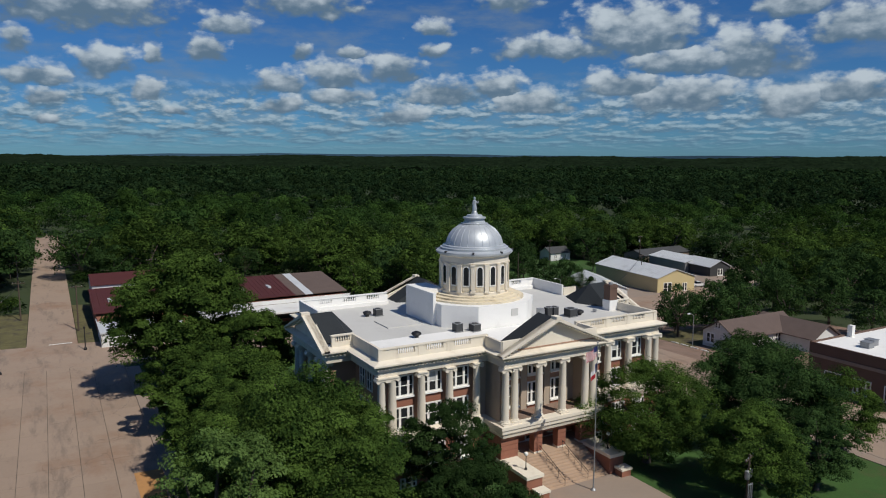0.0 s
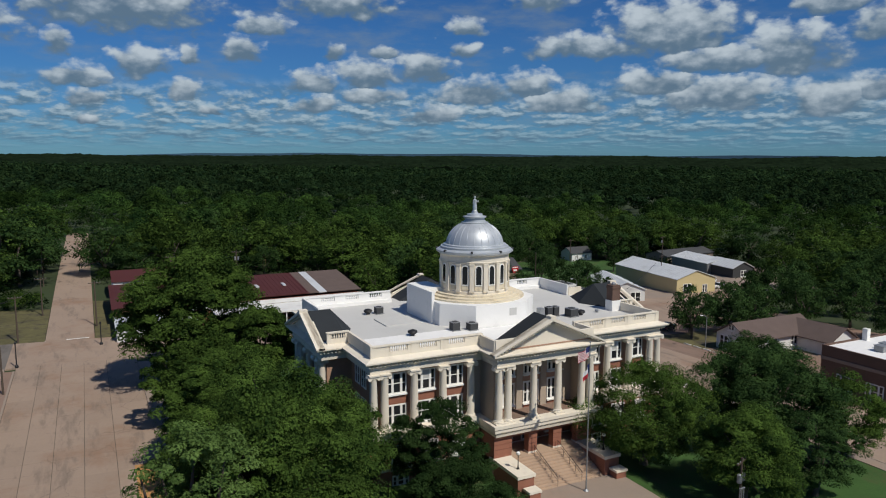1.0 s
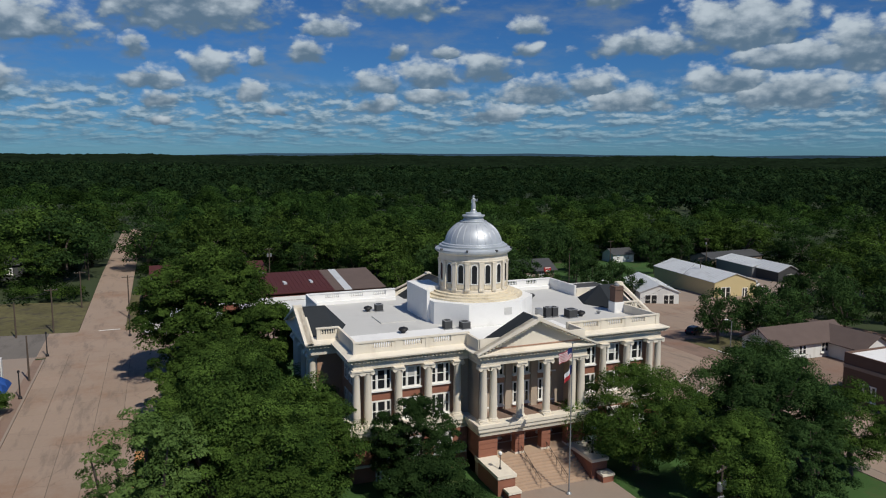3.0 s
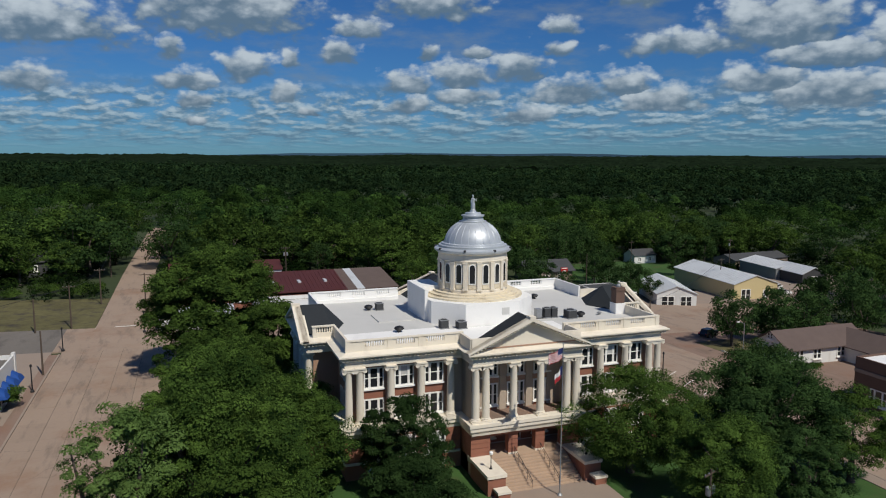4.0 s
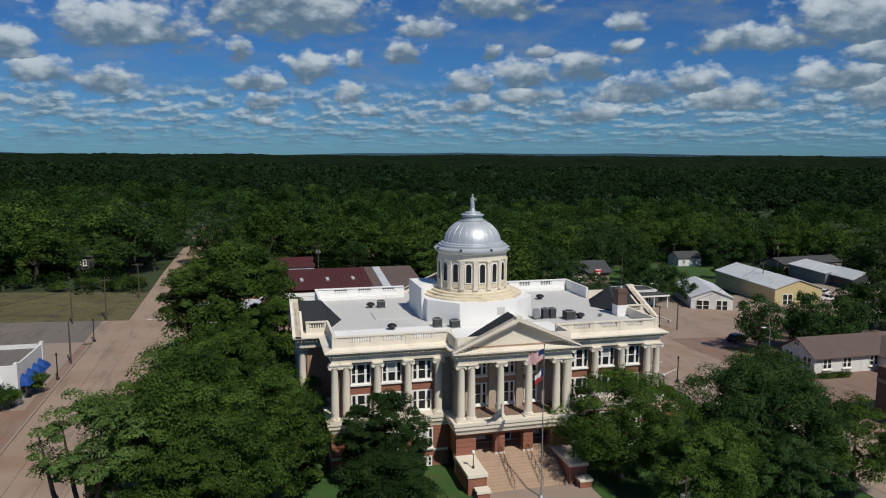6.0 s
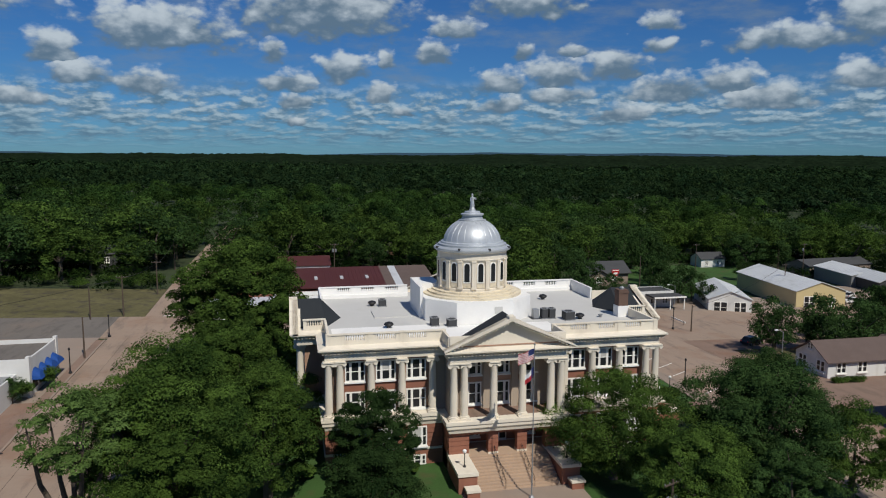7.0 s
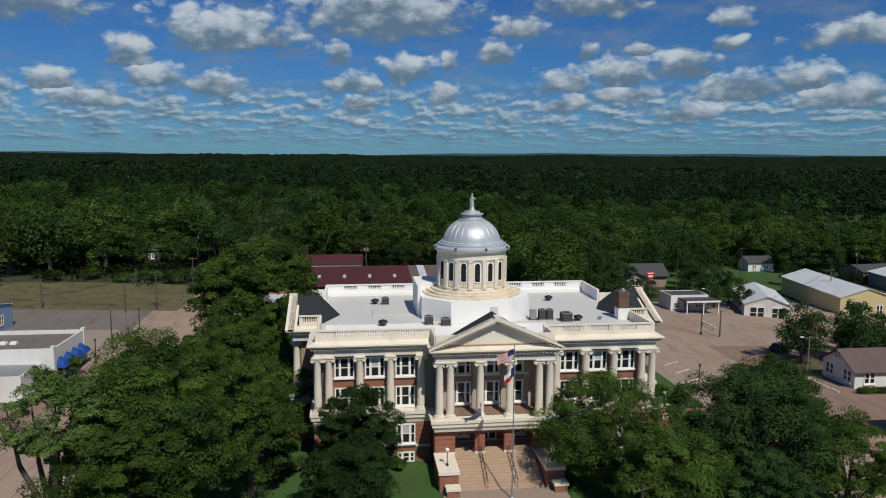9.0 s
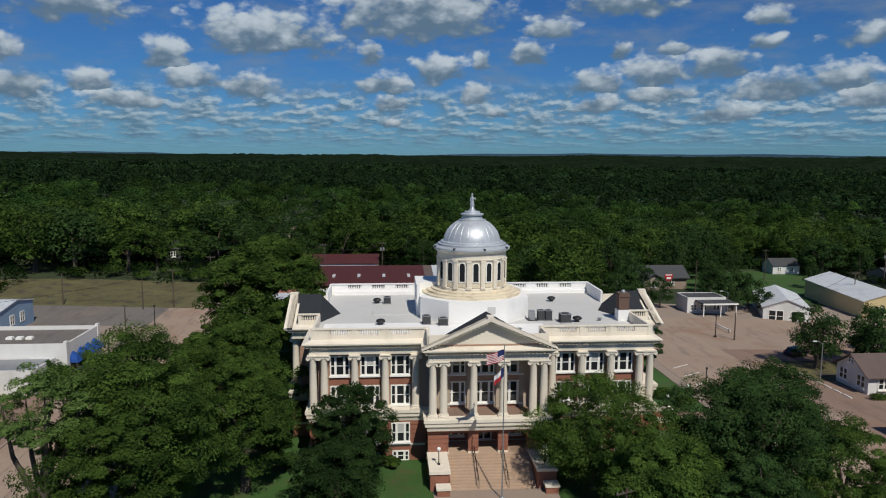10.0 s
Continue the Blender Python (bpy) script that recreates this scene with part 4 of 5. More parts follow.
# ---- trees ----
def leaf_cloud(centres, radii, count, size, rng, squash=0.8, loose=0.38, shell=0.55, which=False):
    """Leaves as small pointed blades on the upper shells of clumps; centres n x 3, radii n."""
    k = rng.integers(0, len(centres), count)
    d = rng.normal(size=(count, 3))
    d[:, 2] = np.abs(d[:, 2]) * 1.0 - 0.35 * rng.random(count)
    d /= np.linalg.norm(d, axis=1)[:, None]
    r = radii[k] * (shell + (1.05 - shell) * rng.random(count) ** 0.6)
    p = centres[k] + d * r[:, None] * np.array((1, 1, squash))
    nrm = d + rng.normal(size=(count, 3)) * loose + np.array((0, 0, 0.58))
    nrm /= np.linalg.norm(nrm, axis=1)[:, None]
    a = np.cross(nrm, rng.normal(size=(count, 3)))
    a /= np.linalg.norm(a, axis=1)[:, None] + 1e-9
    b = np.cross(nrm, a)
    s = size * (0.6 + 0.8 * rng.random(count))[:, None]
    v = np.stack([p + a * s * 1.1, p + b * s * 0.62 - a * s * 0.7 - nrm * s * 0.15, p - b * s * 0.62 - a * s * 0.7 + nrm * s * 0.1], axis=1)
    return (v.reshape(-1, 3), k) if which else v.reshape(-1, 3)


def leaf_mesh(name, verts, mat):
    me = bpy.data.meshes.new(name)
    n = len(verts) // 3
    me.vertices.add(3 * n)
    me.vertices.foreach_set("co", np.asarray(verts, dtype=np.float32).ravel())
    me.loops.add(3 * n)
    me.loops.foreach_set("vertex_index", np.arange(3 * n, dtype=np.int32))
    me.polygons.add(n)
    me.polygons.foreach_set("loop_start", np.arange(0, 3 * n, 3, dtype=np.int32))
    me.materials.append(mat)
    me.update(calc_edges=True)
    return me


def crown_clumps(height, radius, clumps, rng, low=0.28, plump=1.0):
    """Clump centres on and in an uneven crown above a trunk."""
    d = rng.normal(size=(clumps, 3))
    d /= np.linalg.norm(d, axis=1)[:, None]
    d[:, 2] = np.where(d[:, 2] < -0.92, -d[:, 2], d[:, 2])
    ang = np.arctan2(d[:, 1], d[:, 0])
    ph = rng.random(4) * 6.28
    lobes = 1 + 0.16 * np.sin(2 * ang + ph[0]) + 0.13 * np.sin(3 * ang + ph[1]) + 0.10 * np.sin(5 * ang + ph[2])
    rad = (0.45 + 0.55 * rng.random(clumps) ** 0.5)
    mid, half = height * (0.5 + low / 2), height * (0.5 - low / 2)
    c = np.empty((clumps, 3))
    c[:, 0] = d[:, 0] * radius * rad * lobes * 0.86
    c[:, 1] = d[:, 1] * radius * rad * lobes * 0.86
    c[:, 2] = mid + d[:, 2] * half * rad * 0.88 * (1 + 0.1 * np.sin(3 * ang + ph[3]))
    r = plump * radius * (0.08 + 0.13 * rng.random(clumps) ** 1.5)
    return c, r


def tree_parts(tree, height, radius, clumps, leaves, size, mat, seed, limbs=9, low=0.09, plump=1.0):
    rng = np.random.default_rng(seed)
    clumps = int(clumps * 1.35)
    c, r = crown_clumps(height, radius, clumps, rng, low, plump)
    crown = leaf_mesh("crown", leaf_cloud(c, r * 1.18, leaves, size, rng, 0.75, 0.4, 0.45), mat)
    s = Shape()
    fork = Vector((rng.normal() * 0.2, rng.normal() * 0.2, height * 0.27))
    base = 0.035 * height
    s.tube((0, 0, -0.4), (0, 0, 0.5), base * 1.5, base, 8).tube((0, 0, 0.5), fork, base, base * 0.8, 8)
    for i in rng.choice(clumps, limbs, replace=False):
        end = Vector(c[i])
        knee = fork.lerp(end, 0.5) + Vector((rng.normal() * 0.4, rng.normal() * 0.4, 0.3))
        s.tube(fork, knee, base * 0.5, base * 0.3, 6).tube(knee, end, base * 0.3, base * 0.08, 5)
    part("trunk", s, BARK, tree)
    ob = new("crown", crown)
    ob.parent = tree


def near_tree(x, y, height, radius, mat, label, seed, clumps=95, leaves=13000, size=0.1, low=0.09):
    t = thing("tree", (x, y, gz(x, y)), label, "tree", "trees on the courthouse lawn")
    tree_parts(t, height - gz(x, y), radius, clumps, int(leaves * 1.5), size, mat, seed, low=low)
    return t


BROAD = "large broad-leaved tree with a full green crown on the lawn"
DARK = "dark green oak with a dense crown on the lawn"
LIGHT = "light green tree with a thin open crown beside the street"
near_tree(14.8, 49, 20, 7.4, LEAF, BROAD, 11, 230, 84000)
near_tree(15.8, 38.5, 15.9, 5.2, LEAF, BROAD, 31, 140, 40000)
near_tree(9.0, 45.0, 17.9, 4.3, LEAF_LIGHT, LIGHT, 12, 90, 15000, low=0.52)
near_tree(11.8, 59, 14.5, 5.0, LEAF, BROAD, 13, 140, 40000)
near_tree(22.5, 58, 14.6, 6.3, LEAF, BROAD, 14, 160, 46000)
near_tree(15, 68, 13.5, 6.0, LEAF, BROAD, 15, 140, 38000)
near_tree(23, 70, 11, 5.0, LEAF, BROAD, 27, 110, 26000)
near_tree(18, 82, 13, 7.0, LEAF, BROAD, 16, 140, 40000, size=0.13)
near_tree(17.2, 108.5, 21.5, 10.4, LEAF, BROAD, 17, 260, 80000, size=0.19, low=0.03)
near_tree(33.6, 58.6, 11.3, 5.1, LEAF_OAK, DARK, 18, 120, 34000)
near_tree(32.6, 51.2, 7.9, 5.3, LEAF_OAK, DARK, 19, 120, 36000)
near_tree(59.2, 56.9, 12.4, 7.4, LEAF, BROAD, 20, 180, 50000, low=0.0)
near_tree(61.9, 45.2, 10.0, 6.2, LEAF, BROAD, 21, 150, 48000)
near_tree(74.5, 53, 12.9, 8.4, LEAF_OAK, DARK, 22, 220, 68000, size=0.115)
near_tree(80.0, 60, 13.0, 6.4, LEAF_OAK, DARK, 23, 130, 36000)
near_tree(70, 43, 8.5, 4.6, LEAF_OAK, DARK, 28, 90, 22000)
near_tree(80.6, 47, 10.5, 5.6, LEAF, LIGHT, 24, 110, 26000)
near_tree(79, 97, 8.5, 3.6, LEAF_OAK, DARK, 25, 70, 14000, size=0.15)
near_tree(14.5, 90, 13, 6.0, LEAF, BROAD, 29, 120, 28000, size=0.15)
near_tree(13.5, 76.5, 12.5, 5.5, LEAF, BROAD, 30, 110, 26000, size=0.13)
near_tree(24.5, 99, 14, 7.0, LEAF, BROAD, 26, 140, 32000, size=0.17)


def build_mid_trees():
    """The trees of the neighbourhood: five kinds, copied with their own size and turn."""
    kinds = []
    for i, (mat, label) in enumerate(((LEAF, "tall green tree among the houses"), (LEAF_OAK, "dark green oak among the houses"), (LEAF, "broad green tree among the houses"),
                                     (LEAF_OAK, "rounded dark tree among the houses"), (LEAF, "light green tree among the houses"))):
        t = thing("tree", (0, 0, 0), label, "tree", "neighbourhood trees")
        tree_parts(t, 12.5 + 0.8 * (i % 3), 6.6 + 0.7 * (i % 2), 40, 4400, 0.29, mat, 40 + i, 5, low=0.08, plump=1.9)
        kinds.append(t)
    rng = random.Random(9)
    placed = []

    def free(x, y, r):
        if -5 - 0.6 * r < x < 3.5 + 0.7 * r and y < 330:
            return False
        if x < -4 and 124 < y < 172 + r or (x < 85 and y < 141 + r):
            return False
        if 2 < x < 64 and 130 < y < 200 + r * 0.6:
            return False
        if 85 < x < 172 and y < 168:
            return False
        if 158 < x < 218 and 130 < y < 208:
            return False
        if 99 < x < 128 and 164 < y < 206 or (128 < x < 182 and 160 < y < 226):
            return False
        return all((x - a) ** 2 + (y - b) ** 2 > 62 for a, b in placed)

    spots = []
    for _ in range(6000):
        x, y = rng.uniform(-95, 230), rng.uniform(95, 262)
        if free(x, y, 5) and len(spots) < 200:
            placed.append((x, y))
            spots.append((x, y, rng.uniform(0.7, 1.35)))
    # single trees that stand alone between the streets and houses
    spots += [(111, 99.5, 0.85), (121, 99.5, 0.88), (114, 103, 0.6), (121.5, 100, 0.6), (122, 151, 0.8), (119.5, 156, 0.8), (127, 153, 0.7), (104, 152, 0.6), (128, 99, 0.8), (125, 108, 0.4), (141, 96, 0.85), (130, 112, 0.4), (128, 146, 0.45),
              (168, 118, 0.7), (150, 92, 0.9), (163, 100, 1.0), (178, 116, 1.0), (186, 124, 1.0), (166, 86, 0.95), (145, 80, 0.8), (175, 95, 1.0), (95, 150, 0.75), (101, 160, 0.8),
              (-12.5, 92, 0.30), (-11.8, 99, 0.28), (56, 138, 0.5), (72, 128, 0.6), (-62, 130, 1.0), (-45, 184, 0.9), (-32, 188, 0.9), (-17, 190, 0.8), (150, 70, 0.9), (165, 70, 1.0), (134, 60, 0.8), (126, 52, 0.8), (144, 50, 0.9),
              (104, 175, 0.9), (107, 200, 1.1), (128, 177, 0.75), (126, 199, 1.1), (135, 207, 1.1), (142, 217, 1.2), (133, 186, 0.8), (144, 201, 0.9), (151, 225, 1.1), (165, 187, 0.6), (184, 214, 0.9), (140, 106, 0.9), (150, 118, 0.75), (156, 110, 1.0), (168, 130, 0.8), (133, 103, 0.75), (148, 104, 0.9)]
    alone = len(placed)
    for k, (x, y, s) in enumerate(spots):
        wide = s * (0.78 if k >= alone else 1.0)
        m = Matrix.Translation((x, y, gz(x, y) - 0.1)) @ pose(0, 0, 0, 0, 0, rng.uniform(0, 360)) @ Matrix.Diagonal((wide * rng.uniform(0.9, 1.15), wide * rng.uniform(0.9, 1.15), s, 1))
        kind = kinds[rng.choice((1, 3)) if k >= alone else rng.randrange(5)]
        if k < 5:
            kinds[k].matrix_basis = m
        else:
            copy_thing(kind, Matrix.Identity(4)).matrix_basis = m


def build_woods():
    """The woods beyond: thousands of crowns, thinner with distance, and a leafy roof over the far hills."""
    rng = np.random.default_rng(5)

    def ring(r0, r1, per, quads, size, crown, name, mat=LEAF_SHADED):
        area = (math.radians(104) / 2) * (r1 ** 2 - r0 ** 2)
        n = int(area / per)
        r = np.sqrt(rng.random(n) * (r1 ** 2 - r0 ** 2) + r0 ** 2)
        a = np.radians(-36 + 104 * rng.random(n))
        x, y = 30 + r * np.sin(a), r * np.cos(a)
        ok = ~((np.abs(x + 1) < 7) & (y < 320)) & ~((x > 125) & (x < 224) & (y < 224))
        x, y = x[ok], y[ok]
        n = len(x)
        z = np.array([gz(p, q) + far_hills(p, q) for p, q in zip(x, y)])
        clearing = np.array([noise.noise((p / 160, q / 160, 2.0)) for p, q in zip(x, y)])
        h = (7.0 + 12.5 * rng.random(n)) * np.where(clearing < -0.42, 0.5, 1.0)
        w = crown * (0.65 + 0.6 * rng.random(n))
        # each crown is a dome of leafy lobes
        lob = 12
        ww, hh = np.repeat(w, lob), np.repeat(h, lob)
        turn, lean = rng.random(n * lob) * 2 * math.pi, rng.uniform(-0.25, 1.0, n * lob)
        flat = np.sqrt(1 - lean ** 2)
        c = np.repeat(np.stack([x, y, z], 1), lob, axis=0)
        c[:, 0] += np.cos(turn) * flat * ww * 0.66
        c[:, 1] += np.sin(turn) * flat * ww * 0.66
        c[:, 2] += hh - ww * (0.85 - 0.55 * lean)
        rad = ww * (0.27 + 0.16 * rng.random(n * lob))
        verts, which = leaf_cloud(c, rad, n * quads, size, rng, 0.85, 0.3, 0.75, True)
        me = leaf_mesh(name, verts, mat)
        tone = rng.random(n)
        me.attributes.new("tone", "FLOAT", "POINT").data.foreach_set("value", np.repeat(tone[which // lob], 3).astype(np.float32))
        tagged(new(name, me), "dense green woodland behind the town", "woods", kind="stuff")

    ring(225, 440, 150, 600, 0.42, 6.9, "woods", LEAF_FAR)
    # from 440 m out the leaf colour itself carries the cloud shade
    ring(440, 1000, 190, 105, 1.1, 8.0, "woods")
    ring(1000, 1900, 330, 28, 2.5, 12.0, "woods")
    # treetops on the far hills
    s, na, nr = Shape(), 520, 90
    for j in range(nr + 1):
        d = 1700 * (4850 / 1700) ** (j / nr)
        for i in range(na + 1):
            a = math.radians(-46 + 118 * i / na)
            x, y = 30 + d * math.sin(a), d * math.cos(a)
            up = 11 + 7 * noise.noise((x / 22, y / 22, 0)) + 6 * noise.noise((x / 90, y / 90, 3))
            s.v.append((x, y, far_hills(x, y) + gz(x, y) + up))
    w = na + 1
    s.f = [(j * w + i, j * w + i + 1, (j + 1) * w + i + 1, (j + 1) * w + i) for j in range(nr) for i in range(na)]
    single("far_woods", s, LEAF_HILL, "wooded hills on the horizon", "woods", kind="stuff")


build_mid_trees()
build_woods()


# ---- on the courthouse roof ----
def roof_unit(x, y, w, d, h, turn=0, fan=True):
    t = thing("roof_unit", (x, y, DECK_Z + 0.01), "dark grey air-conditioning unit on the flat roof", "air conditioner", "roof units")
    t.rotation_euler = (0, 0, radians(turn))
    part("body", Shape().box(-w / 2, -d / 2, 0.1, w / 2, d / 2, h), DARKMETAL, t)
    part("base", Shape().box(-w / 2 - 0.08, -d / 2 - 0.08, 0, w / 2 + 0.08, d / 2 + 0.08, 0.1), STEEL, t)
    part("top", Shape().box(-w / 2 - 0.02, -d / 2 - 0.02, h, w / 2 + 0.02, d / 2 + 0.02, h + 0.06), STEEL, t)
    if fan:
        part("fan_guard", Shape().lathe([(w * 0.38, h + 0.06), (w * 0.38, h + 0.12), (w * 0.1, h + 0.14)], sides=16), DARKMETAL, t)
    return t


for x, y, w, h in ((56.6, 72.6, 0.8, 1.25), (57.55, 72.5, 0.8, 1.25), (59.4, 71.4, 1.25, 1.05), (42.1, 71.4, 0.95, 1.0), (44.1, 70.7, 1.05, 0.85), (37.3, 84.0, 0.95, 0.9)):
    roof_unit(x, y, w, w, h, 3)
cabinet = thing("roof_cabinet", (55.5, 72.8, DECK_Z + 0.01), "pale metal equipment cabinet on the flat roof", "air conditioner", "roof units")
part("body", Shape().box(-0.35, -0.45, 0.08, 0.35, 0.45, 1.2), STEEL, cabinet)
part("base", Shape().box(-0.6, -0.6, 0, 0.6, 0.6, 0.08), DARKMETAL, cabinet)


def roof_vent(x, y):
    t = thing("roof_vent", (x, y, DECK_Z + 0.01), "black mushroom roof vent", "roof vent", "roof vents")
    part("neck", Shape().lathe([(0.25, 0), (0.25, 0.3)], sides=12), DARKMETAL, t)
    part("hood", Shape().lathe([(0.42, 0.25), (0.6, 0.42), (0.5, 0.62), (0.15, 0.75)], sides=14), IRON, t, "", True)


for x, y in ((36.5, 71.3), (35.9, 84.3), (61.0, 71.5), (60.7, 84.3)):
    roof_vent(x, y)
for x, y in ((30.6, 67.5), (64.0, 71.9), (52.9, 67.2)):
    single("vent_pipe", Shape().lathe([(0.2, 0), (0.2, 0.22), (0.32, 0.26), (0.3, 0.34), (0.1, 0.4)], sides=10), STEEL, "short metal vent pipe on the flat roof", "vent pipe", (x, y, DECK_Z + 0.012), "vent pipes")


# ---- flagpole ----
def build_flagpole():
    x, y = 48.95, 54.4
    t = thing("flagpole", (x, y, gz(x, y)), "tall thin metal flagpole with two flags before the steps", "flagpole")
    part("pole", Shape().tube((0, 0, 0), (0, 0, 16.1), 0.08, 0.04, 8), STEEL, t)
    part("base", Shape().lathe([(0.3, 0.0), (0.3, 0.12), (0.14, 0.3)], sides=12), STEEL, t)
    part("finial", Shape().lathe([(0.03, 16.1), (0.1, 16.18), (0.1, 16.26), (0.02, 16.34)], sides=8), STEEL, t)

    def cloth(u0, u1, v0, v1, w, h, z, sag, drift):
        s, n = Shape(), 8
        for side in (-0.008, 0.008):
            for j in range(3):
                for i in range(n + 1):
                    u, v = u0 + (u1 - u0) * i / n, v0 + (v1 - v0) * j / 2
                    s.v.append((-u * w * drift, -u * w * 0.25 + 0.13 * math.sin(u * 8 + v) + side, z - v * h - sag * u * w))
        k = 3 * (n + 1)
        for j in range(2):
            for i in range(n):
                a, b, c, d = j * (n + 1) + i, j * (n + 1) + i + 1, (j + 1) * (n + 1) + i + 1, (j + 1) * (n + 1) + i
                s.f += [(a, b, c, d), (d + k, c + k, b + k, a + k)]
        for i in range(n):
            for a, b in ((i, i + 1), (2 * (n + 1) + i + 1, 2 * (n + 1) + i)):
                s.f.append((b, a, a + k, b + k))
        return s

    flag = part("flag", cloth(0, 0.02, 0, 1, 2.0, 1.1, 15.8, 0.22, 0.92), WHITECLOTH, t, "striped red, white and blue flag")
    for i in range(13):
        part("stripe", cloth(0.4 if i < 7 else 0.02, 1, i / 13, (i + 1) / 13, 2.0, 1.1, 15.8, 0.22, 0.92), REDCLOTH if i % 2 == 0 else WHITECLOTH, flag)
    part("canton", cloth(0.02, 0.4, 0, 7 / 13, 2.0, 1.1, 15.8, 0.22, 0.92), NAVY, flag)
    low = part("flag", cloth(0, 0.33, 0, 1, 1.5, 1.0, 14.0, 0.6, 0.7), NAVY, t, "red, white and blue flag with one star")
    part("field", cloth(0.33, 1, 0, 0.5, 1.5, 1.0, 14.0, 0.6, 0.7), WHITECLOTH, low)
    part("field", cloth(0.33, 1, 0.5, 1, 1.5, 1.0, 14.0, 0.6, 0.7), REDCLOTH, low)


build_flagpole()


# ---- lamps, posts, poles ----
def globe_lamp(x, y, z, h=1.9):
    t = thing("globe_lamp", (x, y, z), "black iron lamp post with a white globe", "lamp post", "globe lamps")
    part("post", Shape().lathe([(0.16, 0), (0.16, 0.1), (0.08, 0.2), (0.05, 0.4), (0.045, h - 0.45), (0.1, h - 0.4), (0.1, h - 0.34)], sides=10), IRON, t)
    part("globe", Shape().lathe([(0.08, h - 0.36), (0.2, h - 0.27), (0.23, h - 0.15), (0.2, h - 0.04), (0.09, h + 0.03), (0.02, h + 0.05)], sides=14), GLOBE, t, "white glass globe", True)


for x, y, z in ((42.7, 58.0, 2.35), (54.15, 58.0, 2.35), (75.2, 76.4, 1.15), (42.6, 34.5, 0.1), (56.0, 40.5, 0.02), (81.6, 84.4, -0.2)):
    globe_lamp(x, y, z)
for y in (72.4, 76.4):
    side = thing("side_pedestal", (74.9, y, gz(74.9, y)), "brick pedestal with a cream cap beside the side entrance", "pedestal", "side pedestals")
    part("body", Shape().box(-2.6, -0.7, -0.3, 1.0, 0.7, 1.0 - gz(74.9, y)), BRICK, side)
    part("cap", Shape().box(-2.7, -0.8, 1.0 - gz(74.9, y), 1.1, 0.8, 1.17 - gz(74.9, y)), CREAM, side)


def street_post(x, y, h=3.2):
    t = thing("street_post", (x, y, gz(x, y)), "black iron street lamp post at the kerb", "lamp post", "street posts")
    part("base", Shape().lathe([(0.28, 0), (0.28, 0.25), (0.16, 0.45)], sides=10), IRON, t)
    part("shaft", Shape().tube((0, 0, 0.4), (0, 0, h - 0.4), 0.1, 0.075, 8), IRON, t)
    part("lantern", Shape().lathe([(0.08, h - 0.45), (0.17, h - 0.35), (0.15, h - 0.1), (0.03, h)], sides=8), IRON, t)


for x, y in ((85.0, 85.8), (103.7, 121.8), (-7.9, 125.3), (4.4, 135.6), (-8.6, 104.2)):
    street_post(x, y, 4.2 if x < 90 else 4.6)


def utility_pole(x, y, h, arms=1, cans=0, turn=0, label="weathered wooden utility pole with a crossarm"):
    t = thing("utility_pole", (x, y, gz(x, y)), label, "utility pole", "utility poles")
    t.rotation_euler = (0, 0, radians(turn))
    part("pole", Shape().tube((0, 0, -0.3), (0, 0, h), 0.16, 0.1, 8), WOODPOLE, t)
    for k in range(arms):
        z = h - 0.4 - 0.9 * k
        arm = part("crossarm", Shape().box(-1.1, -0.06, z - 0.06, 1.1, 0.06, z + 0.06), WOODPOLE, t)
        for ax in (-1.0, -0.4, 0.4, 1.0):
            part("insulator", Shape().lathe([(0.03, z + 0.06), (0.06, z + 0.14), (0.03, z + 0.22)], ax, 0, 6), STEEL, arm)
    for k in range(cans):
        part("transformer", Shape().lathe([(0.2, h - 2.4), (0.24, h - 2.3), (0.24, h - 1.6), (0.1, h - 1.5)], 0.38 * (1 if k % 2 else -1), 0, 10), STEEL, t)
    return t


for x, y, h, a, c in ((-8.8, 140.9, 8.5, 1, 0), (-14.5, 138.6, 6.5, 0, 0), (-32, 141.3, 6.8, 0, 0), (-5.9, 162, 8, 1, 0), (3.9, 150, 9, 1, 0), (-8.6, 112, 7.0, 0, 0), (106.5, 119.4, 5.6, 0, 0),
                      (156.4, 155.5, 9.5, 1, 0), (36, 176.5, 11, 1, 2), (190, 190, 11, 1, 1), (121, 170, 10, 0, 0), (-7.2, 196, 9, 1, 0), (-9.5, 215, 9, 1, 0), (20.5, 176, 10, 1, 0), (160, 205, 10, 1, 0)):
    utility_pole(x, y, h, a, c)
front = utility_pole(57.6, 42.2, 6.9, 1, 2, 20, "wooden utility pole with grey transformers on the lawn")
pair = thing("steel_posts", (56.6, 41.2, gz(56.6, 41.2)), "three thin galvanised conduit posts side by side", "post")
for dx in (-0.25, 0.0, 0.25):
    part("post", Shape().tube((dx, 0, -0.2), (dx, 0, 4.6), 0.05, 0.05, 6), STEEL, pair)
part("bracket", Shape().tube((-0.35, 0, 4.5), (0.35, 0, 4.5), 0.05, 0.05, 6), STEEL, pair)


def cable(a, b, sag, name="overhead_cable", radius=0.035):
    s, last = Shape(), None
    for i in range(13):
        k = i / 12
        p = Vector(a).lerp(Vector(b), k)
        p.z -= sag * 4 * k * (1 - k)
        if last:
            s.tube(last, p, radius, radius, 4)
        last = p
    single(name, s, IRON, "black overhead cable slung between poles", "cable", group="overhead cables")


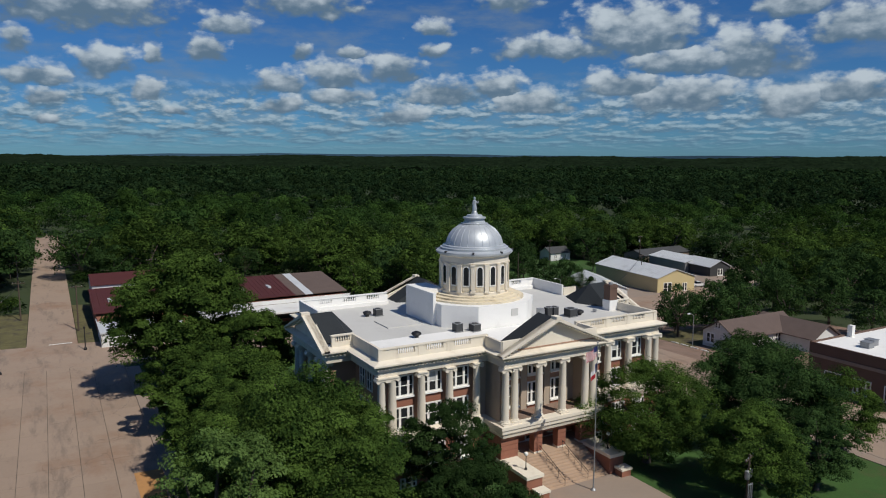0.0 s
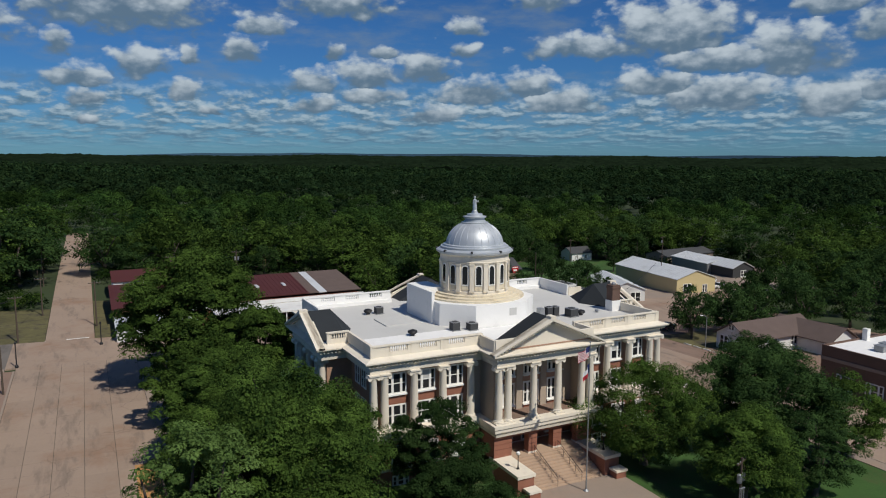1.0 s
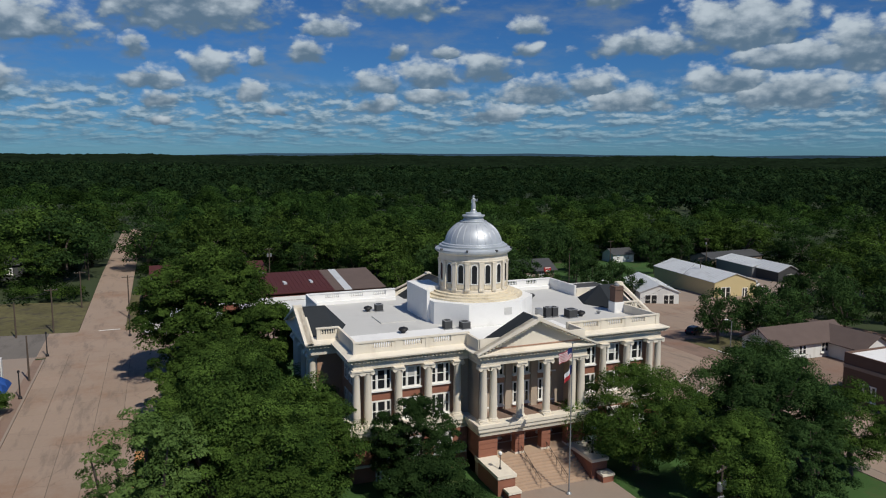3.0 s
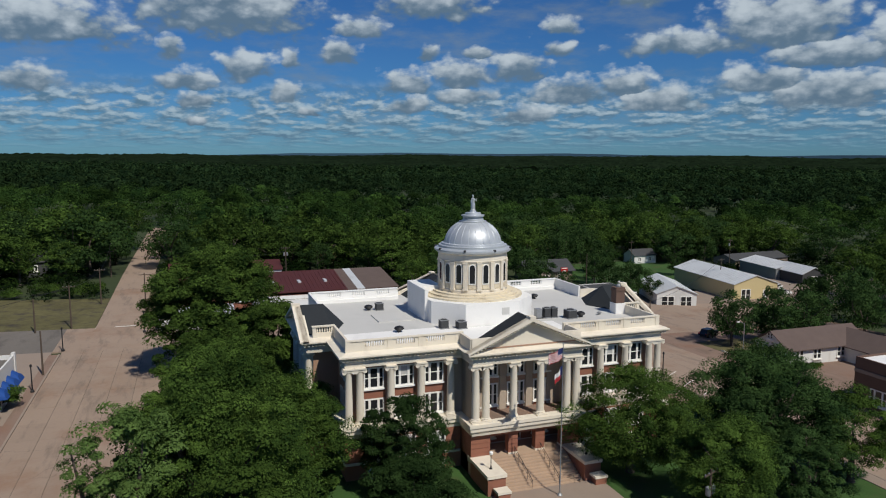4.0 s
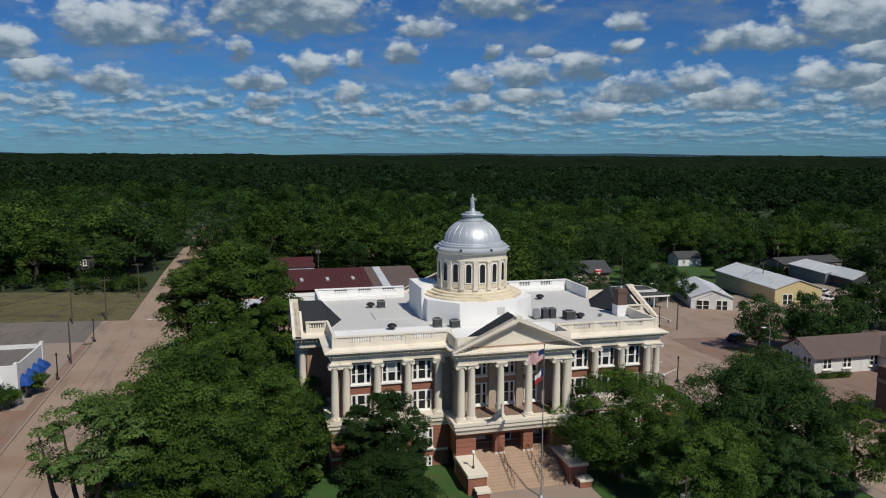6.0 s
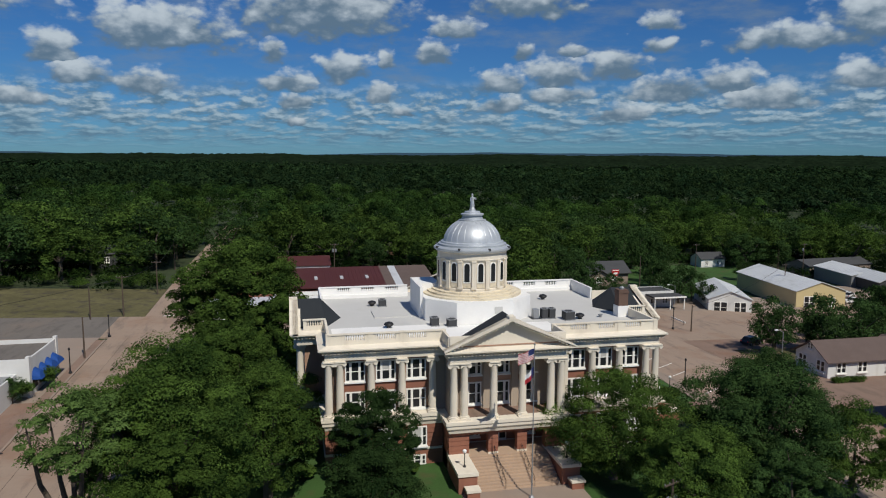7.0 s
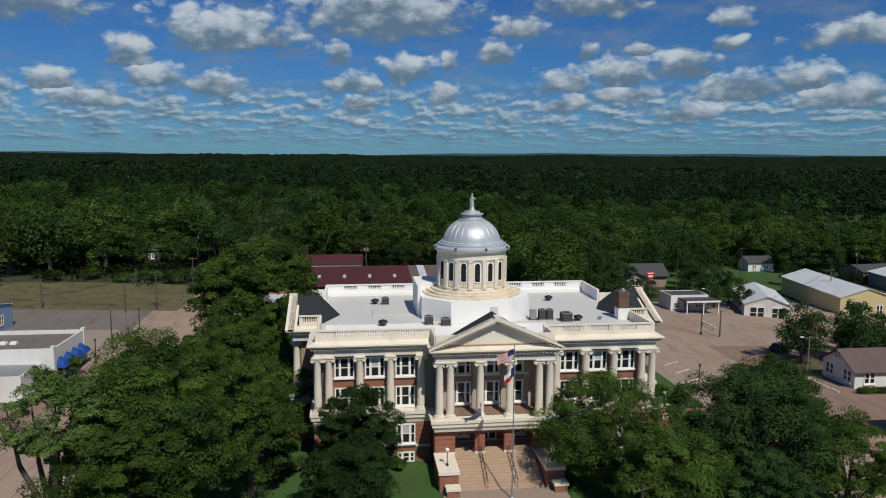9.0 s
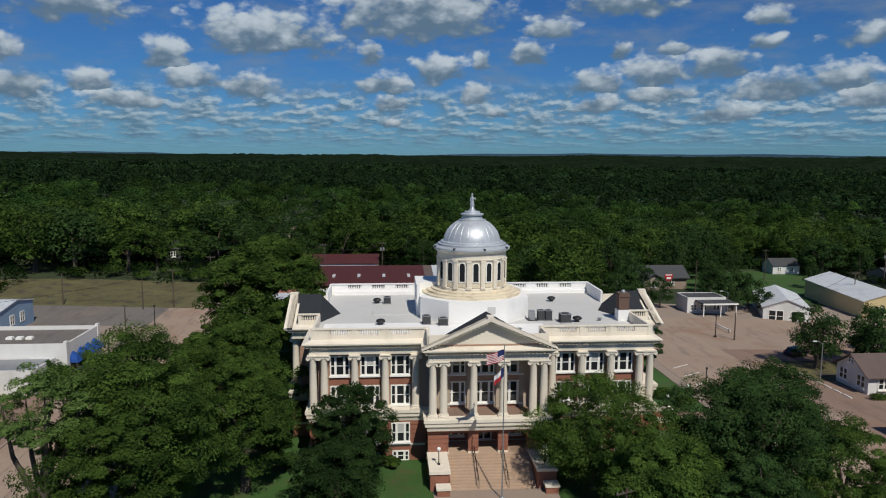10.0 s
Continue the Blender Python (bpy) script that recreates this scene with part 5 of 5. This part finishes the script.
cable((-8.8, 140.9, 10.4), (-40, 108, 9), 0.8)
cable((-8.8, 140.9, 10.4), (-5.9, 162, 10.2), 0.6)
cable((-8.8, 140.9, 10.0), (-32, 141.3, 9.3), 0.8)
cable((-32, 141.3, 9.5), (-90, 142, 9.5), 1.0)
cable((156.4, 155.5, 6.5), (106.5, 119.4, 4.2), 1.5)
cable((36, 176.5, 11.0), (20.5, 176, 10.6), 0.5)
cable((-5.9, 162, 10.2), (-7.2, 196, 11.4), 0.8)


# ---- street lamps on arms ----
def arm_lamp(x, y, h, reach, turn):
    t = thing("arm_lamp", (x, y, gz(x, y)), "grey steel street lamp on a curved arm", "street lamp", "arm lamps")
    t.rotation_euler = (0, 0, radians(turn))
    part("post", Shape().tube((0, 0, 0), (0, 0, h), 0.09, 0.06, 8), STEEL, t)
    part("arm", Shape().tube((0, 0, h - 0.1), (reach * 0.5, 0, h + 0.35), 0.04, 0.04).tube((reach * 0.5, 0, h + 0.35), (reach, 0, h + 0.4), 0.04, 0.04), STEEL, t)
    part("head", Shape().box(reach - 0.1, -0.14, h + 0.32, reach + 0.5, 0.14, h + 0.46), GLOBE, t)


arm_lamp(107.6, 92.8, 6.0, -1.6, 0)
arm_lamp(-9.0, 71.0, 5.5, 2.2, 0)
arm_lamp(118.9, 147.5, 5.0, -2.0, 0)


# ---- houses and sheds ----
def gable_house(name, label, x, y, turn, w, d, h, rise, wall, roof, over=0.5, windows=(), ends=(), seam=False, base=0.8, category="house"):
    """Ridge along the local x. windows: (x, z0, z1, width) on the -y side; ends: the same along the -x end."""
    t = thing(name, (x, y, gz(x, y)), label, category)
    t.rotation_euler = (0, 0, radians(turn))
    pent = [(-d / 2, -base), (d / 2, -base), (d / 2, h), (0, h + rise), (-d / 2, h)]
    part("wall", Shape().prism([(-w / 2, p, z) for p, z in pent], [(w / 2, p, z) for p, z in pent]), wall, t)
    for s in (-1, 1):
        k = rise / (d / 2)
        e = d / 2 + over
        slope = [(0, h + rise + 0.06), (s * e, h - over * k + 0.06), (s * e, h - over * k + 0.2), (0, h + rise + 0.2)]
        r = part("roof", Shape().prism([(-w / 2 - over, p, z) for p, z in slope], [(w / 2 + over, p, z) for p, z in slope]), roof, t)
        if seam:
            n = int(w / 1.2)
            for i in range(n + 1):
                px = -w / 2 - over * 0.8 + (w + 1.6 * over) * i / n
                part("seam", Shape().prism([(px - 0.03, 0, h + rise + 0.19), (px + 0.03, 0, h + rise + 0.19), (px + 0.03, s * e, h - over * k + 0.19), (px - 0.03, s * e, h - over * k + 0.19)],
                                           [(px - 0.03, 0, h + rise + 0.25), (px + 0.03, 0, h + rise + 0.25), (px + 0.03, s * e, h - over * k + 0.25), (px - 0.03, s * e, h - over * k + 0.25)]), roof, r)
    for wx, z0, z1, ww in windows:
        window(wx, z0, z1, ww, y=-d / 2, lights=2, parent=t)
    side = Matrix.Translation((-w / 2, 0, 0)) @ pose(0, 0, 0, 0, 0, -90)
    for wx, z0, z1, ww in ends:
        window(wx, z0, z1, ww, y=0.0, lights=2, parent=t, turn=side)
    return t


def flat_block(name, label, x0, y0, x1, y1, top, wall, roof, parapet=0.5, category="building"):
    """A flat-roofed building with a parapet."""
    cx, cy = (x0 + x1) / 2, (y0 + y1) / 2
    g = gz(cx, cy)
    t = thing(name, (cx, cy, g), label, category)
    w, d, h = (x1 - x0) / 2, (y1 - y0) / 2, top - g
    part("wall", Shape().box(-w, -d, -0.9, w, d, h - parapet), wall, t)
    part("roof", Shape().box(-w + 0.25, -d + 0.25, h - parapet, w - 0.25, d - 0.25, h - parapet + 0.08), roof, t)
    for a, b, c, e in ((-w, -d, w, -d + 0.25), (-w, d - 0.25, w, d), (-w, -d + 0.25, -w + 0.25, d - 0.25), (w - 0.25, -d + 0.25, w, d - 0.25)):
        part("parapet", Shape().box(a, b, h - parapet, c, e, h), wall, t)
    return t, w, d, h


# white house across the east street
house = gable_house("white_house", "low white clapboard house with a brown shingle roof", 119, 88.6, 0, 18, 7.6, 3.1, 2.3, WHITEWALL, SHINGLE, 0.6,
                    ((-6.5, 1.0, 2.6, 1.6), (-2.5, 1.0, 2.6, 1.6), (3, 1.0, 2.6, 1.6)), ((2.2, 1.0, 2.7, 1.7), (-2.0, 1.0, 2.7, 1.7), (-0.4, 4.1, 5.0, 1.1)))
wing = gable_house("white_house_wing", "white clapboard cross wing with a brown shingle roof", 126.5, 84.5, 90, 13, 7.5, 2.9, 2.1, WHITEWALL, SHINGLE, 0.6, (), ((0, 1.0, 2.5, 1.5),))
for y, x in ((82.5, 110.5), (82.5, 113.5)):
    single("hedge", leaf_mesh("hedge", leaf_cloud(np.array([[-1.2, 0, 0.5], [-0.4, 0, 0.55], [0.4, 0, 0.5], [1.2, 0, 0.5], [0, 0, 0.2], [-0.9, 0, 0.2], [0.9, 0, 0.2]]), np.full(7, 0.62), 2000, 0.09, np.random.default_rng(3)), LEAF),
           LEAF, "clipped green hedge by the white house", "hedge", (x, y, gz(x, y)), "hedges")
stop_mesh = Shape().box(-0.1, -0.9, 0, 0.1, 0.9, 0.14).mesh("parking_stop", TRIM)
for i in range(6):
    x, y = 106.3, 84.0 + 2.4 * i
    single("parking_stop", stop_mesh, TRIM, "white concrete parking stop", "parking stop", (x, y, gz(x, y) - 0.01), "parking stops")

# brick building with the white flat roof
shop, w, d, h = flat_block("brick_shop", "brown brick flat-roofed building with a bright white roof", 103, 40, 128, 66, 6.9, DARKBRICK, WHITE, 0.35)
part("chimney", Shape().box(-3.4, d - 1.2, h - 0.4, -2.6, d - 0.4, h + 1.6), TRIM, shop, "white chimney")
for k, yy in enumerate((-9, -4.5, 0, 4.5, 9)):
    window(yy, 1.0, 3.0, 2.4, y=0.0, lights=3, parent=shop, turn=Matrix.Translation((-w, 0, 0)) @ pose(0, 0, 0, 0, 0, -90))
part("band", Shape().box(-w - 0.12, -d, h - 2.2, -w, d, h - 1.7), WALKWAY, shop)
for x, y in ((108, 60), (110, 60.5), (113, 52)):
    single("roof_box", Shape().box(-0.7, -0.7, 0, 0.7, 0.7, 0.9).box(-0.8, -0.8, 0.9, 0.8, 0.8, 0.96), STEEL, "pale metal box on the white roof", "air conditioner", (x, y, 6.63), "roof units")

# yellow shed, garage, petrol-station hut, houses and sheds behind
yellow = gable_house("yellow_shed", "long yellow metal shed with a pale metal roof", 158.5, 157, 82, 31, 13, 4.4, 2.2, YELLOW, TINROOF, 0.3, (), ((-3.0, 0, 3.0, 2.6), (3.0, 0.4, 2.6, 1.4)), True, category="shed")
gable_house("white_garage", "old white weathered garage with a pale metal roof", 133, 149, 68, 20, 10, 3.2, 1.9, WHITEWALL, TINROOF, 0.3, (), ((-2.2, 0.0, 2.5, 3.0), (2.4, 0.0, 2.5, 2.6)), True, category="garage")
hut, w, d, h = flat_block("filling_station", "small old white filling station with a dark flat roof", 108.5, 146.5, 118, 153, 2.2, WHITEWALL, GREYSHINGLE, 0.2)
for wx in (-3.2, -0.8, 2.4):
    window(wx, 0.9, 2.1, 1.3, y=-d, lights=2, parent=hut)
canopy = thing("canopy", (114.5, 144.3, gz(114.5, 144.3)), "dark flat canopy on white posts", "canopy")
part("roof", Shape().box(-4.2, -2.4, 3.0, 4.2, 2.2, 3.3), GREYSHINGLE, canopy)
part("fascia", Shape().box(-4.25, -2.5, 2.95, 4.25, -2.4, 3.32), TRIM, canopy)
for x, y in ((-3.9, -2.1), (3.9, -2.1), (0.2, -2.1)):
    part("post", Shape().box(x - 0.1, y - 0.1, 0, x + 0.1, y + 0.1, 3.0), TRIM, canopy)
gable_house("bungalow", "grey shingled bungalow among the trees", 117.5, 190, 0, 15, 10, 3.2, 2.6, WALKWAY, GREYSHINGLE, 0.8, ((-4, 1, 2.4, 1.3), (3, 1, 2.4, 1.3)), ((0, 1, 2.4, 1.4),))
gable_house("bungalow_porch", "gabled grey porch of the bungalow", 113.5, 183, 90, 5, 6, 2.8, 1.7, WALKWAY, GREYSHINGLE, 0.7, (), ((0, 0.8, 2.2, 1.6),), category="porch")
gable_house("cottage", "small white cottage with a dark grey roof", 173.5, 219, 0, 9.5, 7, 3.0, 1.9, WHITEWALL, GREYSHINGLE, 0.4, ((-2.5, 0.9, 2.2, 1.1), (2.0, 0.9, 2.2, 1.1)))
gable_house("metal_shed", "grey metal warehouse with a pale low roof", 196, 176, 80, 20, 12, 3.6, 1.5, STEEL, TINROOF, 0.3, (), (), True, category="shed")
gable_house("dark_shed", "dark shed with a pale metal roof", 193, 162, 80, 13, 8, 3.2, 1.9, DARKMETAL, TINROOF, 0.4, (), ((0, 0.5, 2.4, 1.8),), True, category="shed")
gable_house("long_shed", "long low shed with a dark roof", 205, 196, 5, 26, 10, 3.4, 1.6, WALKWAY, GREYSHINGLE, 0.4, category="shed")
gable_house("tan_house", "tan house half hidden by trees", 54, 232, 10, 9, 8, 4.2, 2.2, PANEL, SHINGLE, 0.4, ((-2, 1, 2.4, 1.2), (2, 1, 2.4, 1.2)))
gable_house("brick_house", "brown roofed house across the fields", 172, 76, 0, 14, 9, 3.4, 2.2, BRICK, GREYSHINGLE, 0.5, (), ((0, 1, 2.4, 1.4),))
gable_house("shaded_house", "dark house under the trees beyond the empty lot", -28, 200, 15, 12, 8, 3.4, 2.0, GREYSHINGLE, GREYSHINGLE, 0.5, ((-2, 1, 2.4, 1.2), (2, 1, 2.4, 1.2)))


# red-roofed row behind the courthouse
def red_row():
    t = thing("red_roofed_row", (28, 155, 1.2), "long commercial row with a dark red metal roof", "building")
    part("wall", Shape().prism([(-21, -9, -1.5), (30, -9, -1.5), (30, 17, -1.5), (-21, 17, -1.5)], [(-21, -9, 3.6), (30, -9, 3.6), (30, 17, 3.6), (-21, 17, 3.6)]), BRICK, t)
    for x0, x1, mat, name in ((-21.4, 18.4, REDROOF, ""), (18.4, 20.6, SHINGLE, "rusty brown roof sheet"), (20.6, 22.4, TINROOF, "bare tin roof sheet"), (22.4, 30.4, SHINGLE, "rusty brown roof sheet")):
        r = part("roof", Shape().prism([(x0, -6.4, 4.15), (x1, -6.4, 4.15), (x1, 11.0, 6.15), (x0, 11.0, 6.15)], [(x0, -6.4, 4.3), (x1, -6.4, 4.3), (x1, 11.0, 6.3), (x0, 11.0, 6.3)]), mat, t, name)
        part("roof", Shape().prism([(x0, 11.0, 6.12), (x1, 11.0, 6.12), (x1, 18, 4.6), (x0, 18, 4.6)], [(x0, 11.0, 6.28), (x1, 11.0, 6.28), (x1, 18, 4.75), (x0, 18, 4.75)]), mat, t, name)
        if mat is REDROOF:
            for i in range(42):
                x = x0 + 0.4 + 0.95 * i
                part("seam", Shape().prism([(x, -6.4, 4.3), (x + 0.05, -6.4, 4.3), (x + 0.05, 11, 6.3), (x, 11, 6.3)], [(x, -6.4, 4.36), (x + 0.05, -6.4, 4.36), (x + 0.05, 11, 6.36), (x, 11, 6.36)]), REDROOF, r)
    for x in (-18, -3.5, 2.5, 8.5, 14.5):
        y = 1.5
        z = 4.3 + (y + 6.4) * 2.0 / 17.4
        part("skylight", Shape().box(x - 0.35, y - 1.4, z - 0.1, x + 0.35, y + 1.4, z + 0.24), TINROOF, t)
    part("front_wall", Shape().box(-21, -19, -1.5, -7, -9, 3.0), WHITEWALL, t, "white painted front part")
    part("front_roof", Shape().box(-21.2, -19.2, 3.0, -6.8, -6.4, 3.25), TINROOF, t)
    part("garage_door", Shape().box(-17.5, -19.06, 0.6, -13.5, -19, 2.7), TRIM, t)
    part("fascia", Shape().box(-7, -9.3, 3.3, 30, -9, 4.1), WHITEWALL, t)
    part("canopy", Shape().box(-3, -17.5, 2.9, 29, -9, 3.2), WHITEWALL, t, "white flat canopy")
    for x in (-2.5, 4, 10.5, 17, 23.5, 28.5):
        part("canopy_post", Shape().box(x - 0.1, -17.2, -1.5, x + 0.1, -17.0, 2.9), TRIM, t)
    part("shopfront", Shape().box(-2.5, -9.12, 0.0, 29, -9.0, 2.8), GLASS, t)


red_row()
gable_house("red_roofed_shed", "white shed with a dark red metal roof", 21.3, 183, 0, 27, 15, 4.5, 1.5, WHITEWALL, REDROOF, 0.3, ((-5, 1.2, 2.6, 1.2), (6, 1.2, 2.6, 1.2), (11, 1.2, 2.6, 1.2)), (), False, category="shed")

# white building with blue awnings, and the blue metal shed
shop2, w, d, h = flat_block("awning_shop", "white painted flat-roofed shop with blue awnings", -30, 94.5, -11, 106.5, 6.7, WHITEWALL, ASPHALT, 0.7)
for yy in (-d + 0.15, d - 0.15):
    part("corner_post", Shape().box(w - 0.35, yy - 0.4, -0.8, w + 0.12, yy + 0.4, h + 0.35), WHITEWALL, shop2)
for i in range(4):
    c = -4.0 + 2.6 * i
    s = Shape()
    arcs = [(1.25 * math.cos(a), 1.25 * math.sin(a)) for a in [math.pi * k / 8 for k in range(9)]]
    s.prism([(w, c + u, 1.9 + v * 1.2) for u, v in arcs], [(w + 1.3 - 0.5 * v / 1.25, c + u, 1.9 + v * 0.75) for u, v in arcs])
    awn = part("awning", s, BLUE, shop2, "rounded blue canvas awning")
    part("window_panel", Shape().box(w, c - 0.9, 0.5, w + 0.04, c + 0.9, 1.9), GLASS, shop2)
for i in range(3):
    single("skylight", Shape().box(-0.5, -0.45, 0, 0.5, 0.45, 0.25).box(-0.42, -0.37, 0.25, 0.42, 0.37, 0.4), TRIM, "small white roof dome on the flat roof", "skylight", (-22.0 + 1.5 * i, 100.2, 6.08), "skylights")
bluey = gable_house("blue_shed", "blue-grey metal shed with a grey roof", -41, 121.5, 0, 19, 12, 4.3, 1.0, BLUEGREY, TINROOF, 0.2, (), (), True, category="shed")
for yy in (-2.0, 1.6):
    window(yy, 1.2, 2.9, 1.3, y=0.0, lights=2, parent=bluey, turn=Matrix.Translation((9.5, 0, 0)) @ pose(0, 0, 0, 0, 0, 90), sill=False)
low_shop, w, d, h = flat_block("red_shed", "dark red metal building with a white roof", -36, 66, -16, 84, 5.2, REDROOF, WHITE, 0.3)
flat_block("low_annex", "low grey-roofed annex beside the white shop", -30, 87.5, -12.6, 94.4, 4.7, WHITEWALL, STEEL, 0.3)

# oval sign of a filling station
sign = thing("filling_sign", (112.5, 168, gz(112.5, 168)), "red and white shield-shaped sign on a pole", "sign")
part("pole", Shape().tube((0, 0, -0.2), (0, 0, 4.4), 0.1, 0.1), STEEL, sign)
shield = [(-1.0, 0.9), (1.0, 0.9), (1.15, 0.2), (0.6, -0.8), (0.0, -1.05), (-0.6, -0.8), (-1.15, 0.2)]
face = part("face", Shape().prism([(x, -0.14, 5.4 + z) for x, z in shield], [(x, 0.14, 5.4 + z) for x, z in shield]), RED, sign, "red shield")
part("band", Shape().box(-0.9, -0.2, 5.95, 0.9, -0.14, 6.2), TRIM, face)
part("mark", Shape().box(-0.6, -0.2, 5.0, 0.6, -0.14, 5.5), TRIM, face)
guide = thing("guide_rail", (108.5, 128, gz(108.5, 128)), "white painted traffic board on short posts", "barrier")
part("board", Shape().box(-0.1, -3, 0.5, 0.1, 3, 0.75), TRIM, guide)
for y in (-2.4, 2.4):
    part("post", Shape().box(-0.12, y - 0.08, -0.1, 0.0 - 0.1, y + 0.08, 0.8), WOODPOLE, guide)


# ---- parking bays ----
for i in range(9):
    x, y = 84.7, 62 + 4.6 * i
    s = Shape().prism([(0, 0, 0), (4.4, 2.6, 0), (4.35, 2.74, 0), (-0.05, 0.14, 0)], [(0, 0, 0.012), (4.4, 2.6, 0.012), (4.35, 2.74, 0.012), (-0.05, 0.14, 0.012)])
    single("bay_line", s, TRIM, "worn white parking bay line", "road marking", (x, y, gz(x + 2, y + 1) - 0.0), "bay lines")
single("stop_line", Shape().box(-4.3, -0.2, 0, 3.0, 0.2, 0.012), TRIM, "worn white stop line on the street", "road marking", (-0.5, 140.9, gz(-0.5, 140.9) + 0.03))


# ---- vehicles ----
def vehicle(x, y, turn, paint, label, pickup=False):
    t = thing("pickup_truck" if pickup else "car", (x, y, gz(x, y)), label, "truck" if pickup else "car")
    t.rotation_euler = (0, 0, radians(turn))
    side = [(-2.3, 0.35), (2.3, 0.35), (2.32, 0.75), (2.2, 0.95), (1.0, 1.02), (-2.2, 1.02), (-2.34, 0.8)]
    part("body", Shape().prism([(a, -0.92, b) for a, b in side], [(a, 0.92, b) for a, b in side]), paint, t)
    top = [(-0.5, 1.02), (1.2, 1.02), (0.55, 1.55), (-0.45, 1.58)] if pickup else [(-2.1, 1.02), (1.2, 1.02), (0.4, 1.56), (-1.6, 1.58)]
    cab = part("cabin", Shape().prism([(a, -0.8 + 0.12 * (b > 1.2), b) for a, b in top], [(a, 0.8 - 0.12 * (b > 1.2), b) for a, b in top]), GLASS, t, "dark glass")
    roof = [(-0.4, 1.56), (0.5, 1.54)] if pickup else [(-1.55, 1.56), (0.38, 1.54)]
    part("roof", Shape().box(roof[0][0], -0.68, 1.55, roof[1][0], 0.68, 1.62), paint, cab)
    if pickup:
        part("bed", Shape().box(-2.15, -0.75, 0.9, -0.65, 0.75, 1.035), DARKMETAL, t)
    for s in (-1, 1):
        part("headlight", Shape().box(2.24, s * 0.65 - 0.2, 0.7, 2.34, s * 0.65 + 0.2, 0.85), GLOBE, t)
        part("tail_light", Shape().box(-2.36, s * 0.75 - 0.12, 0.7, -2.26, s * 0.75 + 0.12, 0.95), RED, t)
        for wx in (-1.4, 1.45):
            wheel = part("wheel", Shape().tube((wx, s * 0.7, 0.34), (wx, s * 0.95, 0.34), 0.34, 0.34, 14), RUBBER, t)
            part("rim", Shape().tube((wx, s * 0.94, 0.34), (wx, s * 0.97, 0.34), 0.2, 0.2, 10), STEEL, wheel)


vehicle(112.5, 107.8, 20, CARPAINT, "dark blue parked saloon car in the shade of a tree")
vehicle(168.3, 144.2, 170, WHITEPAINT, "white parked pickup truck by the yellow shed", True)
vehicle(174, 152, 30, WHITEPAINT, "white parked car by the sheds")
vehicle(-22, 114, 70, WHITEPAINT, "pale parked car behind the shop")


# ---- bushes ----
def bush(x, y, r, h, mat, label, seed, count=2600):
    rng = np.random.default_rng(seed)
    c = np.stack([rng.normal(size=9) * r * 0.4, rng.normal(size=9) * r * 0.4, h * (0.3 + 0.45 * rng.random(9))], 1)
    single("bush", leaf_mesh("bush", leaf_cloud(c, np.full(9, r * 0.5), count, 0.12, rng), mat), mat, label, "bush", (x, y, gz(x, y)), "bushes")


for i, (x, y, r, h) in enumerate(((77.5, 83.5, 1.3, 1.6), (79.5, 80.5, 1.2, 1.0), (81, 81.2, 1.1, 1.0), (37.5, 62.5, 0.9, 1.2), (33, 62, 1.0, 1.3), (57.5, 61.5, 1.0, 1.3), (61, 62.5, 1.1, 1.4), (65, 62.2, 1.0, 1.3),
                                  (-12, 170, 3.6, 3.4), (-18, 172, 3.0, 2.6), (-25, 170, 2.4, 2.0), (-33, 173, 3.4, 3.2), (-41, 171, 2.6, 2.2), (-8, 175, 2.6, 2.4),
                                  (-11.6, 93.0, 2.0, 3.3), (-10.4, 98.6, 1.9, 3.2), (26, 63, 1.2, 1.6))):
    bush(x, y, r, h, LEAF, "rounded green shrub beside the building", 60 + i)


def build_scrub():
    """Rough growth round the empty lot and under the trees."""
    rng = np.random.default_rng(8)
    n = 1500
    x, y = rng.uniform(-90, 235, n), rng.uniform(141, 300, n)
    keep = ~((x > -42) & (x < -5) & (y < 166)) & ~((np.abs(x + 1) < 7) & (y < 420)) & ~((x > 4) & (x < 62) & (y < 196)) & ~((x > 98) & (x < 205) & (y < 180)) & ~((x > 126) & (x < 184) & (y < 226)) & ~((x > 106) & (x < 128) & (y < 205))
    x, y = x[keep], y[keep]
    z = np.array([gz(a, b) for a, b in zip(x, y)])
    c = np.stack([x, y, z + 1.0], 1)
    me = leaf_mesh("undergrowth", leaf_cloud(c, 1.6 + 1.8 * rng.random(len(x)), 120 * len(x), 0.36, rng), LEAF_FAR)
    tagged(new("undergrowth", me), "tangled green undergrowth between the trees", "undergrowth", kind="stuff")


build_scrub()


build_road_slabs()
